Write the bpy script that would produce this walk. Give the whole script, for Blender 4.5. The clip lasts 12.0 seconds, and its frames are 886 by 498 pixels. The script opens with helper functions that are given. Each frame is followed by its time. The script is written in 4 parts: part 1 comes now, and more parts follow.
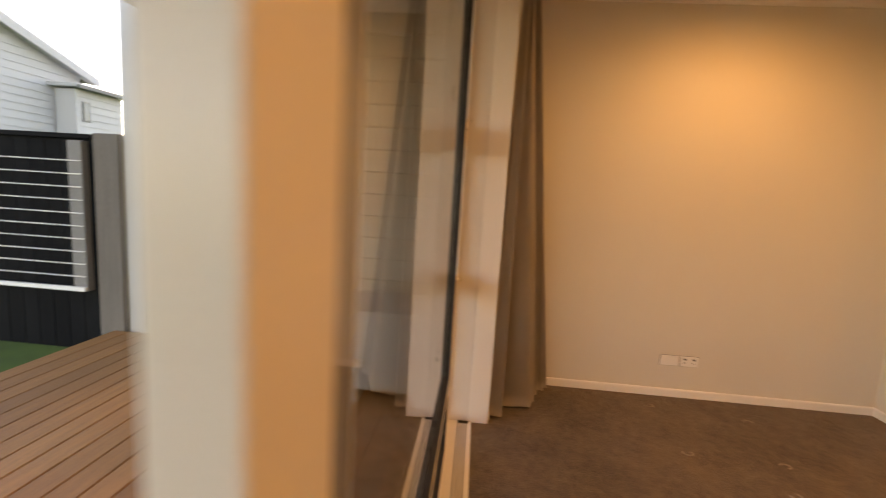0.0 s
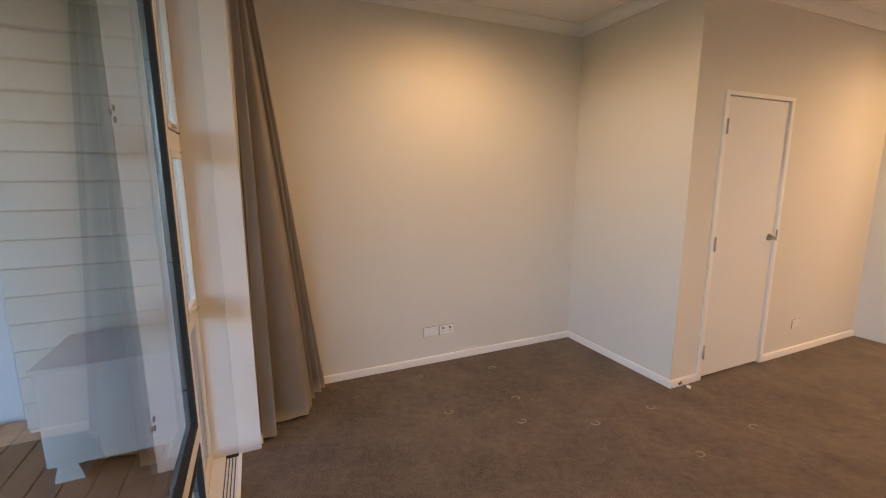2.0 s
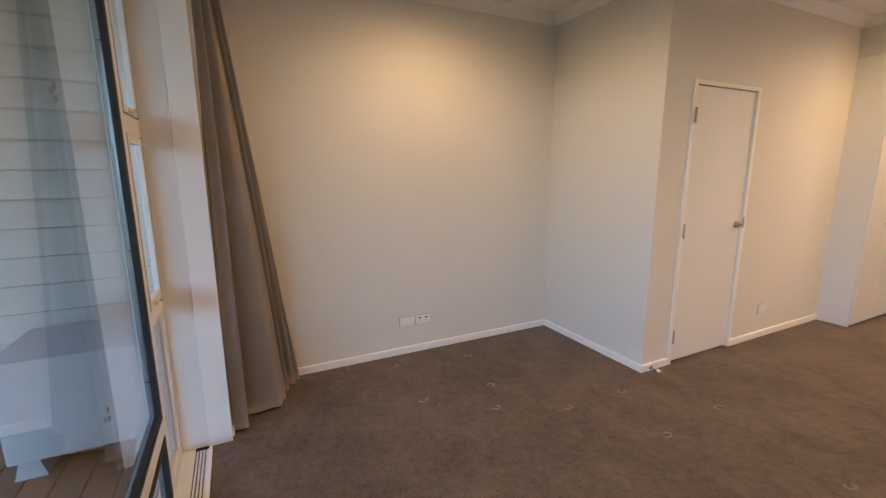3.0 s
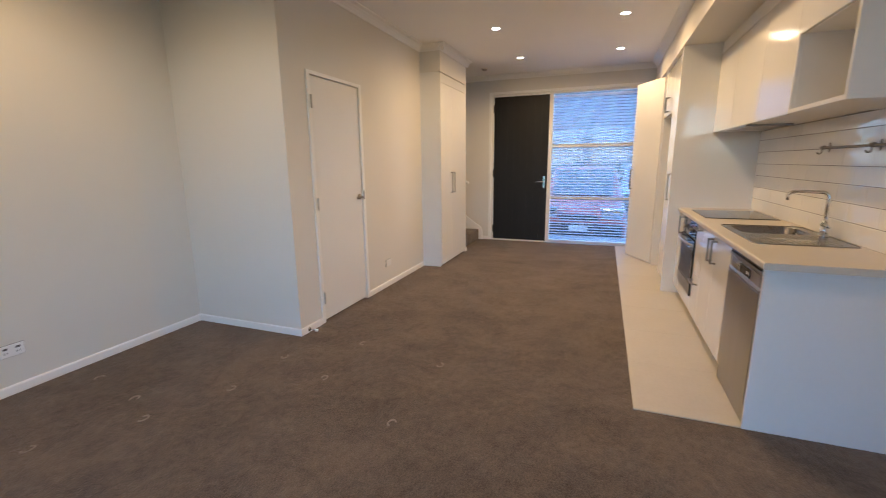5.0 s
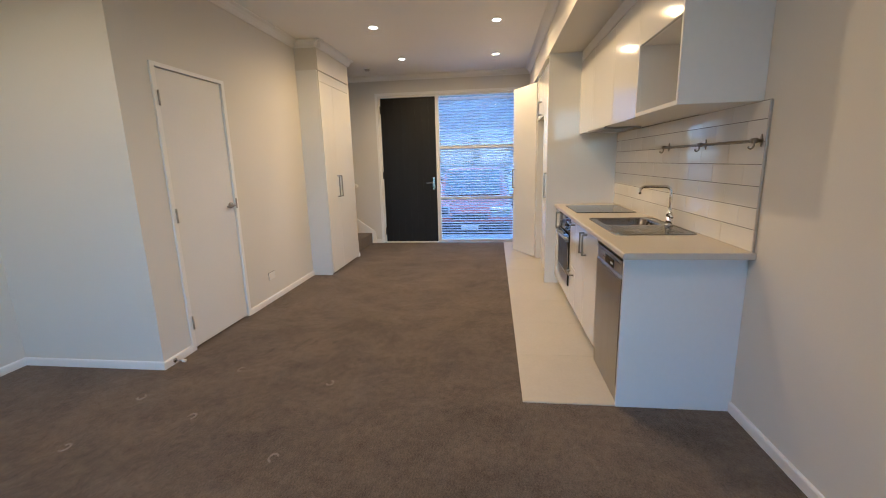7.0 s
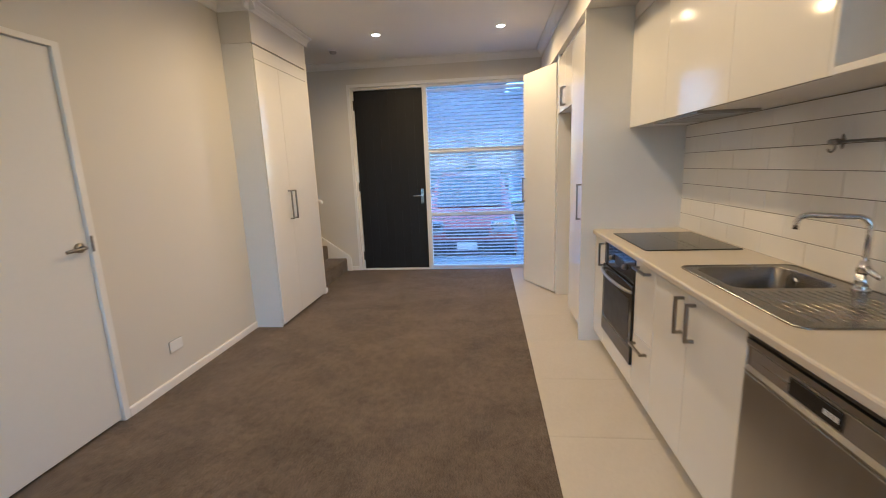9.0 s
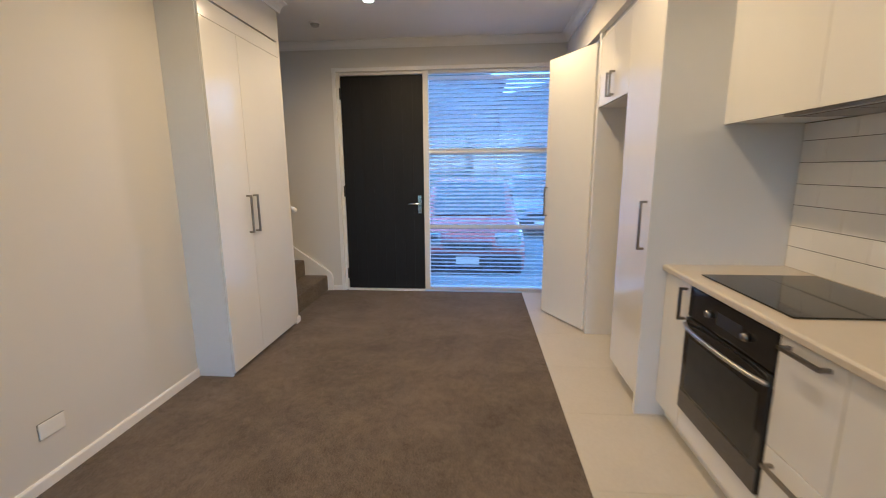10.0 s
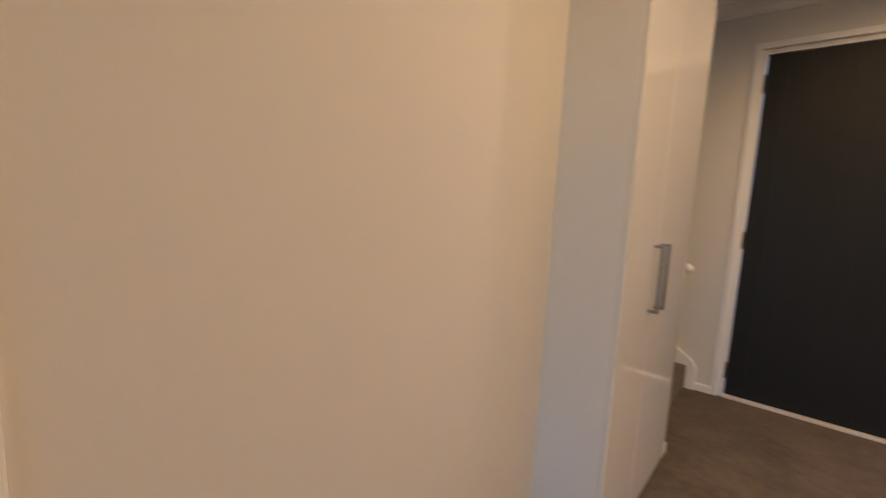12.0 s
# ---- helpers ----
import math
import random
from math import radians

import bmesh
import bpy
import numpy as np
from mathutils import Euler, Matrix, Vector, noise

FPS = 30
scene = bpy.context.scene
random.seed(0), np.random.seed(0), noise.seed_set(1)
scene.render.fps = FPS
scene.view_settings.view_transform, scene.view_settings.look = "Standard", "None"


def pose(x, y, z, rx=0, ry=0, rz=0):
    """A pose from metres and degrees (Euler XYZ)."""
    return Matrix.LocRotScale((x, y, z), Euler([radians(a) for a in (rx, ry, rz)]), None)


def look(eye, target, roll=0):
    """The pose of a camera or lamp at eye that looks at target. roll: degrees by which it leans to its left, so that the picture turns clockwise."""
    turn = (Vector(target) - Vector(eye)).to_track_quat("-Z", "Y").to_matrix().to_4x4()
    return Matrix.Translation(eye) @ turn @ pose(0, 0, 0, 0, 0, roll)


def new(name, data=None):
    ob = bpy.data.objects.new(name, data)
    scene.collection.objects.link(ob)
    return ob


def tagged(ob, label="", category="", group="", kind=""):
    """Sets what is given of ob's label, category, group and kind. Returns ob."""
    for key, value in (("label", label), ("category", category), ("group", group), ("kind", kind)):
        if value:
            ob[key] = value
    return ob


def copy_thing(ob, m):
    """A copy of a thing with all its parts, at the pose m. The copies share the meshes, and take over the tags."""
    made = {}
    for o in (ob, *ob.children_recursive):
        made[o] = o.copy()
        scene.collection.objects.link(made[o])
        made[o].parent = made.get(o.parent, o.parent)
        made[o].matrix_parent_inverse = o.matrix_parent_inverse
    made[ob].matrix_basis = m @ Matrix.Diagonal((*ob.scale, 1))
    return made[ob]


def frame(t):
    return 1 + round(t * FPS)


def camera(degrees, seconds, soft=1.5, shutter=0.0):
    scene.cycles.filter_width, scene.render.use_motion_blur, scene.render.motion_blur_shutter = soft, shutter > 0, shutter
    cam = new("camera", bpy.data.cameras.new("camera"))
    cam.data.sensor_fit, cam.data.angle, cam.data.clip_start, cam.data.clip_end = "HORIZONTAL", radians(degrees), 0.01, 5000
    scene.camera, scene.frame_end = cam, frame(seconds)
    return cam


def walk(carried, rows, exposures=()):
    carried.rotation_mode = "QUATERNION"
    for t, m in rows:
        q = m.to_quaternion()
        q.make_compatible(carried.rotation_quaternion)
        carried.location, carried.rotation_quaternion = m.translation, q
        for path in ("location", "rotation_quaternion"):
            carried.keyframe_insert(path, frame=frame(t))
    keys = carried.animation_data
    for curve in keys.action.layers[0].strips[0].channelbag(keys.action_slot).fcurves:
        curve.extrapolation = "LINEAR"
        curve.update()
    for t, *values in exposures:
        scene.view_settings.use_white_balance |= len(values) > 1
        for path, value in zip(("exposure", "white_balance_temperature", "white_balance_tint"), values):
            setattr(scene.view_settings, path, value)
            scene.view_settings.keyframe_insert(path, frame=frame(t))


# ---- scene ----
cam = camera(92.8, 12.0, soft=1.0, shutter=0.4)
PATH = [
    (0, (0.002, 0.277, 1.339), (-0.152, 2.254, 1.081), 3.5),
    (0.2, (0.125, 0.287, 1.344), (0.082, 2.271, 1.101), 2.4),
    (0.5, (0.179, 0.32, 1.392), (0.347, 2.296, 1.13), 1.3),
    (1, (0.226, 0.354, 1.473), (0.719, 2.268, 1.17), -0.5),
    (1.5, (0.231, 0.289, 1.503), (0.889, 2.149, 1.178), -0.7),
    (2, (0.208, 0.29, 1.49), (1.007, 2.093, 1.154), -0.2),
    (2.5, (0.239, 0.289, 1.48), (1.063, 2.077, 1.127), -0.3),
    (3, (0.267, 0.262, 1.462), (1.133, 2.027, 1.093), -0.3),
    (3.5, (0.285, 0.187, 1.401), (1.452, 1.77, 1.035), -0.5),
    (3.7, (0.284, 0.159, 1.388), (1.625, 1.593, 1.006), 0.2),
    (5.5, (0.268, -0.011, 1.345), (2.157, 0.506, 0.937), -1.3),
    (6, (0.283, -0.037, 1.346), (2.207, 0.32, 0.931), -0.9),
    (6.5, (0.297, -0.058, 1.345), (2.234, 0.212, 0.928), -1.0),
    (8.5, (1.339, 0.047, 1.382), (3.29, 0.264, 0.997), -2.1),
    (9, (1.832, 0.084, 1.373), (3.784, 0.297, 0.992), -2.2),
    (9.5, (2.295, 0.18, 1.384), (4.251, 0.361, 1.009), -1.9),
    (10, (2.744, 0.291, 1.382), (4.703, 0.456, 1.013), -0.4),
    (10.5, (3.13, 0.524, 1.361), (5.076, 0.817, 1.004), 0.0),
    (11, (3.463, 0.815, 1.404), (5.315, 1.499, 1.086), -0.1),
    (11.5, (3.713, 1.194, 1.376), (5.442, 2.158, 1.097), 1.9),
    (12, (3.851, 1.510, 1.371), (5.370, 2.786, 1.116), 2.6),
]
EXPOSURES = [(0, 3.40, 12100, 26), (0.2, 3.70, 9150, 20), (0.5, 3.77, 8500, 18), (1.0, 3.68, 7000, 16), (1.5, 3.56, 6400, 14), (2.5, 3.53, 5700, 11), (3.5, 3.51, 5450, 9), (5.5, 3.44, 4940, 3), (6.5, 3.41, 4850, 1),
             (8.5, 3.36, 4760, 1), (9.5, 3.27, 4680, 1), (10.5, 3.20, 4600, 1), (11.0, 2.98, 4700, 2), (11.5, 3.00, 5080, 6), (12.0, 3.02, 5320, 10)]
walk(cam, [(t, look(eye, target, roll)) for t, eye, target, roll in PATH], EXPOSURES)


# ---- world and lamps ----
world = bpy.data.worlds.new("evening_sky")
scene.world = world
world.use_nodes = True
wn = world.node_tree.nodes
sky = wn.new("ShaderNodeTexSky")
sky.sky_type, sky.sun_disc = "NISHITA", False
sky.sun_elevation, sky.sun_rotation, sky.air_density, sky.dust_density = radians(32), radians(345), 1.0, 0.4
sky.ozone_density = 3.6
world.node_tree.links.new(sky.outputs[0], wn["Background"].inputs[0])
wn["Background"].inputs[1].default_value = 0.088
sun = new("sun", bpy.data.lights.new("sun", "SUN"))
sun.data.energy, sun.data.angle, sun.data.color = 0.25, radians(20), (0.82, 0.91, 1.0)
sun.matrix_world = look((0, 0, 20), (2.2, -8.2, 14.7))

LAMP_COLOUR, LAMP_WATTS = (1.0, 0.56, 0.215), 4.9
CEILING = 2.72
# (3.60, -0.076) and (1.58, 0.40) are unseen lamps, added to fill the room.
DOWNLIGHTS = [(4.987, 1.183), (4.987, -0.076), (6.37, 1.183), (6.37, -0.076), (3.60, -0.076),
              (1.58, 0.40), (1.58, 2.40)]
for lx, ly in DOWNLIGHTS:
    lamp = new("seen_and_added_lamp", bpy.data.lights.new("seen_and_added_lamp", "SPOT"))
    lamp.data.energy, lamp.data.color, lamp.data.shadow_soft_size = LAMP_WATTS, LAMP_COLOUR, 0.035
    lamp.data.spot_size, lamp.data.spot_blend = radians(174), 0.78
    lamp.location = (lx, ly, CEILING - 0.03)


# ---- materials ----
def material(name, a, b=None, rough=0.5, metal=0.0, scale=6.0, fine=120.0, bump=0.0, mix=0.5, coat=0.0, rvar=0.08, stretch=(1, 1, 1), island=0.0, spec=0.5):
    """Two-scale noise between colours a and b, roughness that wanders, fine relief."""
    m = bpy.data.materials.new(name)
    m.use_nodes = True
    n, l = m.node_tree.nodes, m.node_tree.links
    p = n["Principled BSDF"]
    b = b or tuple(c * 0.9 for c in a)
    co = n.new("ShaderNodeTexCoord")
    mp = n.new("ShaderNodeMapping")
    mp.inputs["Scale"].default_value = stretch
    l.new(co.outputs["Object"], mp.inputs[0])
    n1, n2 = n.new("ShaderNodeTexNoise"), n.new("ShaderNodeTexNoise")
    n1.inputs["Scale"].default_value, n2.inputs["Scale"].default_value = scale, fine
    n1.inputs["Detail"].default_value, n2.inputs["Detail"].default_value = 4, 3
    for t in (n1, n2):
        l.new(mp.outputs[0], t.inputs[0])
    avg = n.new("ShaderNodeMix")
    avg.inputs[0].default_value = mix
    l.new(n1.outputs[0], avg.inputs[2])
    l.new(n2.outputs[0], avg.inputs[3])
    ramp = n.new("ShaderNodeValToRGB")
    ramp.color_ramp.elements[0].position, ramp.color_ramp.elements[1].position = 0.32, 0.68
    ramp.color_ramp.elements[0].color, ramp.color_ramp.elements[1].color = (*b, 1), (*a, 1)
    l.new(avg.outputs[0], ramp.inputs[0])
    out = ramp.outputs[0]
    if island:
        info = n.new("ShaderNodeObjectInfo")
        hsv = n.new("ShaderNodeHueSaturation")
        mr = n.new("ShaderNodeMapRange")
        mr.inputs[3].default_value, mr.inputs[4].default_value = 1 - island, 1 + island
        l.new(info.outputs["Random"], mr.inputs[0])
        l.new(mr.outputs[0], hsv.inputs["Value"])
        l.new(out, hsv.inputs["Color"])
        out = hsv.outputs[0]
    l.new(out, p.inputs["Base Color"])
    rr = n.new("ShaderNodeMapRange")
    rr.inputs[3].default_value, rr.inputs[4].default_value = max(0.02, rough - rvar), min(1, rough + rvar)
    l.new(n1.outputs[0], rr.inputs[0])
    l.new(rr.outputs[0], p.inputs["Roughness"])
    p.inputs["Metallic"].default_value = metal
    p.inputs["Coat Weight"].default_value = coat
    p.inputs["Specular IOR Level"].default_value = spec
    if bump:
        bp = n.new("ShaderNodeBump")
        bp.inputs["Strength"].default_value, bp.inputs["Distance"].default_value = bump, 0.004
        l.new(n2.outputs[0], bp.inputs["Height"])
        l.new(bp.outputs[0], p.inputs["Normal"])
    return m


def glass_material(name, tint=(0.965, 0.97, 0.975)):
    """Thin window glass: see-through, both faces mirroring by Fresnel."""
    m = bpy.data.materials.new(name)
    m.use_nodes = True
    n, l = m.node_tree.nodes, m.node_tree.links
    n.remove(n["Principled BSDF"])
    tr, gl, lw, mx = (n.new(k) for k in ("ShaderNodeBsdfTransparent", "ShaderNodeBsdfGlossy", "ShaderNodeLayerWeight", "ShaderNodeMixShader"))
    tr.inputs[0].default_value = (*tint, 1)
    gl.inputs["Roughness"].default_value = 0.01
    lw.inputs[0].default_value = 0.5
    pw, sc, tw, on, dv = (n.new("ShaderNodeMath") for _ in range(5))
    pw.operation, sc.operation, tw.operation, on.operation, dv.operation = "POWER", "MULTIPLY_ADD", "MULTIPLY", "ADD", "DIVIDE"
    pw.inputs[1].default_value, sc.inputs[1].default_value, sc.inputs[2].default_value = 5.0, 0.96, 0.04
    tw.inputs[1].default_value, on.inputs[1].default_value = 2.0, 1.0
    l.new(lw.outputs["Facing"], pw.inputs[0])
    l.new(pw.outputs[0], sc.inputs[0])
    l.new(sc.outputs[0], tw.inputs[0])
    l.new(sc.outputs[0], on.inputs[0])
    l.new(tw.outputs[0], dv.inputs[0])
    l.new(on.outputs[0], dv.inputs[1])
    l.new(dv.outputs[0], mx.inputs[0])
    l.new(tr.outputs[0], mx.inputs[1])
    l.new(gl.outputs[0], mx.inputs[2])
    l.new(mx.outputs[0], n["Material Output"].inputs[0])
    return m


def glow(name, colour, strength):
    m = bpy.data.materials.new(name)
    m.use_nodes = True
    p = m.node_tree.nodes["Principled BSDF"]
    p.inputs["Base Color"].default_value = (*colour, 1)
    p.inputs["Emission Color"].default_value = (*colour, 1)
    p.inputs["Emission Strength"].default_value = strength
    return m


def carpet_material():
    """Cut pile: worn lighter patches, brushed streaks, mottled tufts."""
    m = bpy.data.materials.new("carpet_pile")
    m.use_nodes = True
    n, l = m.node_tree.nodes, m.node_tree.links
    p = n["Principled BSDF"]
    co = n.new("ShaderNodeTexCoord")
    total = None
    for scale, detail, weight, stretch, turn in ((1.3, 4, 0.45, (1, 1, 1), 0), (4.5, 6, 0.50, (1, 0.75, 1), 0.7), (22, 6, 0.55, (1, 1, 1), 0.3), (110, 3, 0.75, (1, 1, 1), 0)):
        mp, nz, mul = n.new("ShaderNodeMapping"), n.new("ShaderNodeTexNoise"), n.new("ShaderNodeMath")
        mp.inputs["Scale"].default_value, mp.inputs["Rotation"].default_value = stretch, (0, 0, turn)
        nz.inputs["Scale"].default_value, nz.inputs["Detail"].default_value, nz.inputs["Roughness"].default_value = scale, detail, 0.65
        l.new(co.outputs["Object"], mp.inputs[0])
        l.new(mp.outputs[0], nz.inputs[0])
        mul.operation = "MULTIPLY_ADD"
        mul.inputs[1].default_value, mul.inputs[2].default_value = weight, -0.5 * weight
        l.new(nz.outputs[0], mul.inputs[0])
        if total is None:
            total = mul.outputs[0]
        else:
            add = n.new("ShaderNodeMath")
            l.new(total, add.inputs[0])
            l.new(mul.outputs[0], add.inputs[1])
            total = add.outputs[0]
    ramp = n.new("ShaderNodeValToRGB")
    mr = n.new("ShaderNodeMapRange")
    mr.inputs[1].default_value, mr.inputs[2].default_value = -0.27, 0.27
    l.new(total, mr.inputs[0])
    l.new(mr.outputs[0], ramp.inputs[0])
    ramp.color_ramp.elements[0].color, ramp.color_ramp.elements[1].color = (0.062, 0.050, 0.039, 1), (0.220, 0.176, 0.134, 1)
    l.new(ramp.outputs[0], p.inputs["Base Color"])
    p.inputs["Roughness"].default_value = 0.95
    p.inputs["Specular IOR Level"].default_value = 0.1
    p.inputs["Sheen Weight"].default_value = 0.15
    bp = n.new("ShaderNodeBump")
    bp.inputs["Strength"].default_value, bp.inputs["Distance"].default_value = 0.8, 0.006
    l.new(mr.outputs[0], bp.inputs["Height"])
    l.new(bp.outputs[0], p.inputs["Normal"])
    return m


TUFT = material("brushed_tuft", (0.36, 0.31, 0.265), (0.24, 0.205, 0.175), 0.95, scale=60, fine=300, bump=0.6, spec=0.1)
WALL = material("wall_paint", (0.725, 0.70, 0.65), (0.695, 0.67, 0.62), 0.62, scale=1.4, fine=260, bump=0.05)
CEIL = material("ceiling_paint", (0.86, 0.85, 0.83), (0.83, 0.82, 0.80), 0.7, scale=1.2, fine=240, bump=0.04)
TRIM = material("white_trim_paint", (0.87, 0.86, 0.84), (0.84, 0.83, 0.81), 0.38, scale=3, fine=90, bump=0.03)
CARPET = carpet_material()
TILE = material("cream_floor_tile", (0.58, 0.545, 0.48), (0.53, 0.495, 0.43), 0.38, scale=5, fine=60, bump=0.03, island=0.02)
GROUT = material("floor_grout", (0.50, 0.47, 0.41), rough=0.8, scale=20)
GLOSS = material("white_gloss_laminate", (0.80, 0.79, 0.76), (0.785, 0.775, 0.745), 0.10, scale=1.5, fine=12, rvar=0.03, coat=0.35)
SATIN = material("white_satin_board", (0.78, 0.775, 0.76), (0.76, 0.755, 0.74), 0.42, scale=2, fine=40)
BENCH = material("cream_laminate_top", (0.58, 0.535, 0.465), (0.555, 0.51, 0.44), 0.4, scale=12, fine=90, rvar=0.01)
SPLASH = material("white_glazed_tile", (0.80, 0.79, 0.77), (0.77, 0.765, 0.745), 0.09, scale=3, fine=14, bump=0.04, rvar=0.03, island=0.025, coat=0.4)
DARKGROUT = material("grey_grout", (0.14, 0.13, 0.12), rough=0.85, scale=40)
STEEL = material("brushed_steel", (0.56, 0.55, 0.53), (0.44, 0.43, 0.42), 0.30, 1.0, scale=4, fine=90, stretch=(1, 1, 14), bump=0.02)
DARKSTEEL = material("dark_steel", (0.16, 0.155, 0.15), (0.12, 0.115, 0.11), 0.3, 1.0, scale=6, fine=80)
SINKSTEEL = material("sink_steel", (0.27, 0.255, 0.235), (0.22, 0.21, 0.195), 0.24, 1.0, scale=5, fine=60)
DOORSTEEL = material("satin_steel", (0.37, 0.355, 0.33), (0.345, 0.33, 0.31), 0.31, 1.0, scale=2, fine=60, stretch=(16, 16, 0.6), bump=0.01)
ENAMEL = material("grey_white_enamel", (0.46, 0.46, 0.45), (0.42, 0.42, 0.41), 0.4, scale=5, fine=60)
CHROME = material("chrome", (0.80, 0.80, 0.80), (0.72, 0.72, 0.72), 0.10, 1.0, scale=8, fine=60, rvar=0.04)
NICKEL = material("satin_nickel", (0.32, 0.295, 0.27), (0.26, 0.24, 0.22), 0.30, 1.0, scale=10, fine=120)
BLACKGLASS = material("black_ceramic_glass", (0.012, 0.012, 0.013), (0.018, 0.018, 0.019), 0.06, scale=9, rvar=0.03)
BLACK = material("black_plastic", (0.02, 0.02, 0.021), (0.03, 0.03, 0.03), 0.4, scale=12)
RUBBER = material("black_rubber", (0.012, 0.012, 0.012), rough=0.7, scale=30)
DOORBLACK = material("charcoal_door_paint", (0.010, 0.010, 0.0115), (0.014, 0.014, 0.0155), 0.5, scale=3, fine=80, stretch=(1, 1, 0.12), bump=0.03, spec=0.3)
ALU = material("white_powder_coat", (0.78, 0.77, 0.75), (0.75, 0.74, 0.72), 0.33, scale=6, fine=200, bump=0.02)
# Blue-grey base puts cool daylight on the lock stile into its colour.
DAYLITALU = material("powder_coat_daylight_tint", (0.27, 0.31, 0.40), (0.25, 0.29, 0.37), 0.35, scale=6, fine=200)
# Dark grey of sill channels and switches, also painted as shade in thin gaps.
TRACK = material("sill_channel_and_shade_grey", (0.09, 0.09, 0.09), rough=0.5, scale=30)
CURTAIN = material("taupe_curtain_weave", (0.50, 0.45, 0.395), (0.43, 0.385, 0.335), 0.9, scale=4, fine=420, bump=0.35, spec=0.15)
BLIND = material("white_blind_slat", (0.84, 0.84, 0.84), (0.80, 0.80, 0.80), 0.35, scale=9)
bn, bl = BLIND.node_tree.nodes, BLIND.node_tree.links
soft, blend = bn.new("ShaderNodeBsdfTranslucent"), bn.new("ShaderNodeMixShader")
soft.inputs[0].default_value, blend.inputs[0].default_value = (0.88, 0.88, 0.95, 1), 0.68
bl.new(bn["Principled BSDF"].outputs[0], blend.inputs[1])
bl.new(soft.outputs[0], blend.inputs[2])
bl.new(blend.outputs[0], bn["Material Output"].inputs[0])
DECK = material("stained_deck_timber", (0.46, 0.205, 0.072), (0.29, 0.125, 0.045), 0.6, scale=5, fine=70, stretch=(6, 0.6, 6), bump=0.3, island=0.22)
BOARD = material("beige_weatherboard_paint", (0.44, 0.415, 0.36), (0.41, 0.385, 0.335), 0.6, scale=2, fine=90, stretch=(0.4, 1, 3), bump=0.06, island=0.03)
PALE = material("pale_grey_panel", (0.42, 0.465, 0.51), (0.39, 0.435, 0.475), 0.6, scale=2, fine=60, island=0.03, bump=0.05)
FENCE = material("black_stained_fence", (0.007, 0.0075, 0.0085), (0.011, 0.0115, 0.0125), 0.8, scale=4, fine=80, stretch=(1, 1, 0.2), bump=0.25, island=0.2, spec=0.06)
GREYPOST = material("grey_trellis_post", (0.20, 0.195, 0.19), (0.15, 0.147, 0.143), 0.7, scale=5, fine=60)
PLATE = material("white_socket_plastic", (0.88, 0.88, 0.87), (0.86, 0.86, 0.85), 0.22, scale=4)
POSTWOOD = material("weathered_post", (0.17, 0.15, 0.135), (0.11, 0.098, 0.088), 0.8, scale=4, fine=60, stretch=(5, 5, 0.5), bump=0.3)
GRASS = material("lawn_green", (0.075, 0.145, 0.022), (0.040, 0.082, 0.013), 0.9, scale=4, fine=160, bump=0.6)
CONCRETE = material("driveway_concrete", (0.31, 0.31, 0.32), (0.27, 0.27, 0.28), 0.85, scale=1.2, fine=40, bump=0.05)
ASPHALT = material("asphalt", (0.055, 0.055, 0.056), (0.04, 0.04, 0.041), 0.9, scale=2, fine=150, bump=0.4)
HOUSEWHITE = material("white_house_boards", (0.42, 0.425, 0.43), (0.39, 0.395, 0.40), 0.6, scale=1, fine=40, island=0.02)
HOUSEGREY = material("grey_house_render", (0.20, 0.21, 0.23), (0.17, 0.18, 0.20), 0.7, scale=1, fine=40)
ROOFING = material("dark_roofing", (0.07, 0.07, 0.075), (0.05, 0.05, 0.055), 0.6, scale=3, fine=50)
CARRED = material("red_car_paint", (0.40, 0.11, 0.095), (0.36, 0.095, 0.08), 0.22, scale=2, fine=20, coat=0.8)
CARGREY = material("silver_car_paint", (0.42, 0.43, 0.45), (0.40, 0.41, 0.43), 0.25, metal=0.5, scale=2, fine=20, coat=0.8)
CARGLASS = material("dark_car_glass", (0.10, 0.12, 0.14), (0.12, 0.14, 0.16), 0.06, scale=3, coat=0.5)
LEAF = material("dark_green_leaf", (0.045, 0.07, 0.04), (0.03, 0.05, 0.028), 0.7, scale=9)
BARK = material("bark", (0.12, 0.09, 0.07), rough=0.9, scale=20, bump=0.4)
GLASS = glass_material("window_glass")
LENS = glow("lit_diffuser", (1.0, 0.86, 0.66), 6.0)


# ---- building helpers ----
ORIGIN = {}


def thing(name, loc, label, category, group="", rz=0.0):
    """An Empty at the thing's base; its parts are drawn in world metres before any turn."""
    e = new(name)
    e.location, e.rotation_euler = loc, (0, 0, radians(rz))
    ORIGIN[e.name] = Vector(loc)
    return tagged(e, label, category, group)


def part(name, bm, mat, parent=None, label="", smooth=False):
    """Links a bmesh as one mesh object, under a thing or part where one is given."""
    me = bpy.data.meshes.new(name)
    if parent:
        bmesh.ops.translate(bm, verts=bm.verts, vec=-ORIGIN[parent.name])
    bm.to_mesh(me)
    bm.free()
    me.materials.append(mat)
    if smooth:
        for f in me.polygons:
            f.use_smooth = True
    ob = new(name, me)
    if parent:
        ob.parent = parent
        ORIGIN[ob.name] = ORIGIN[parent.name]
    else:
        ORIGIN[ob.name] = Vector()
    return tagged(ob, label)


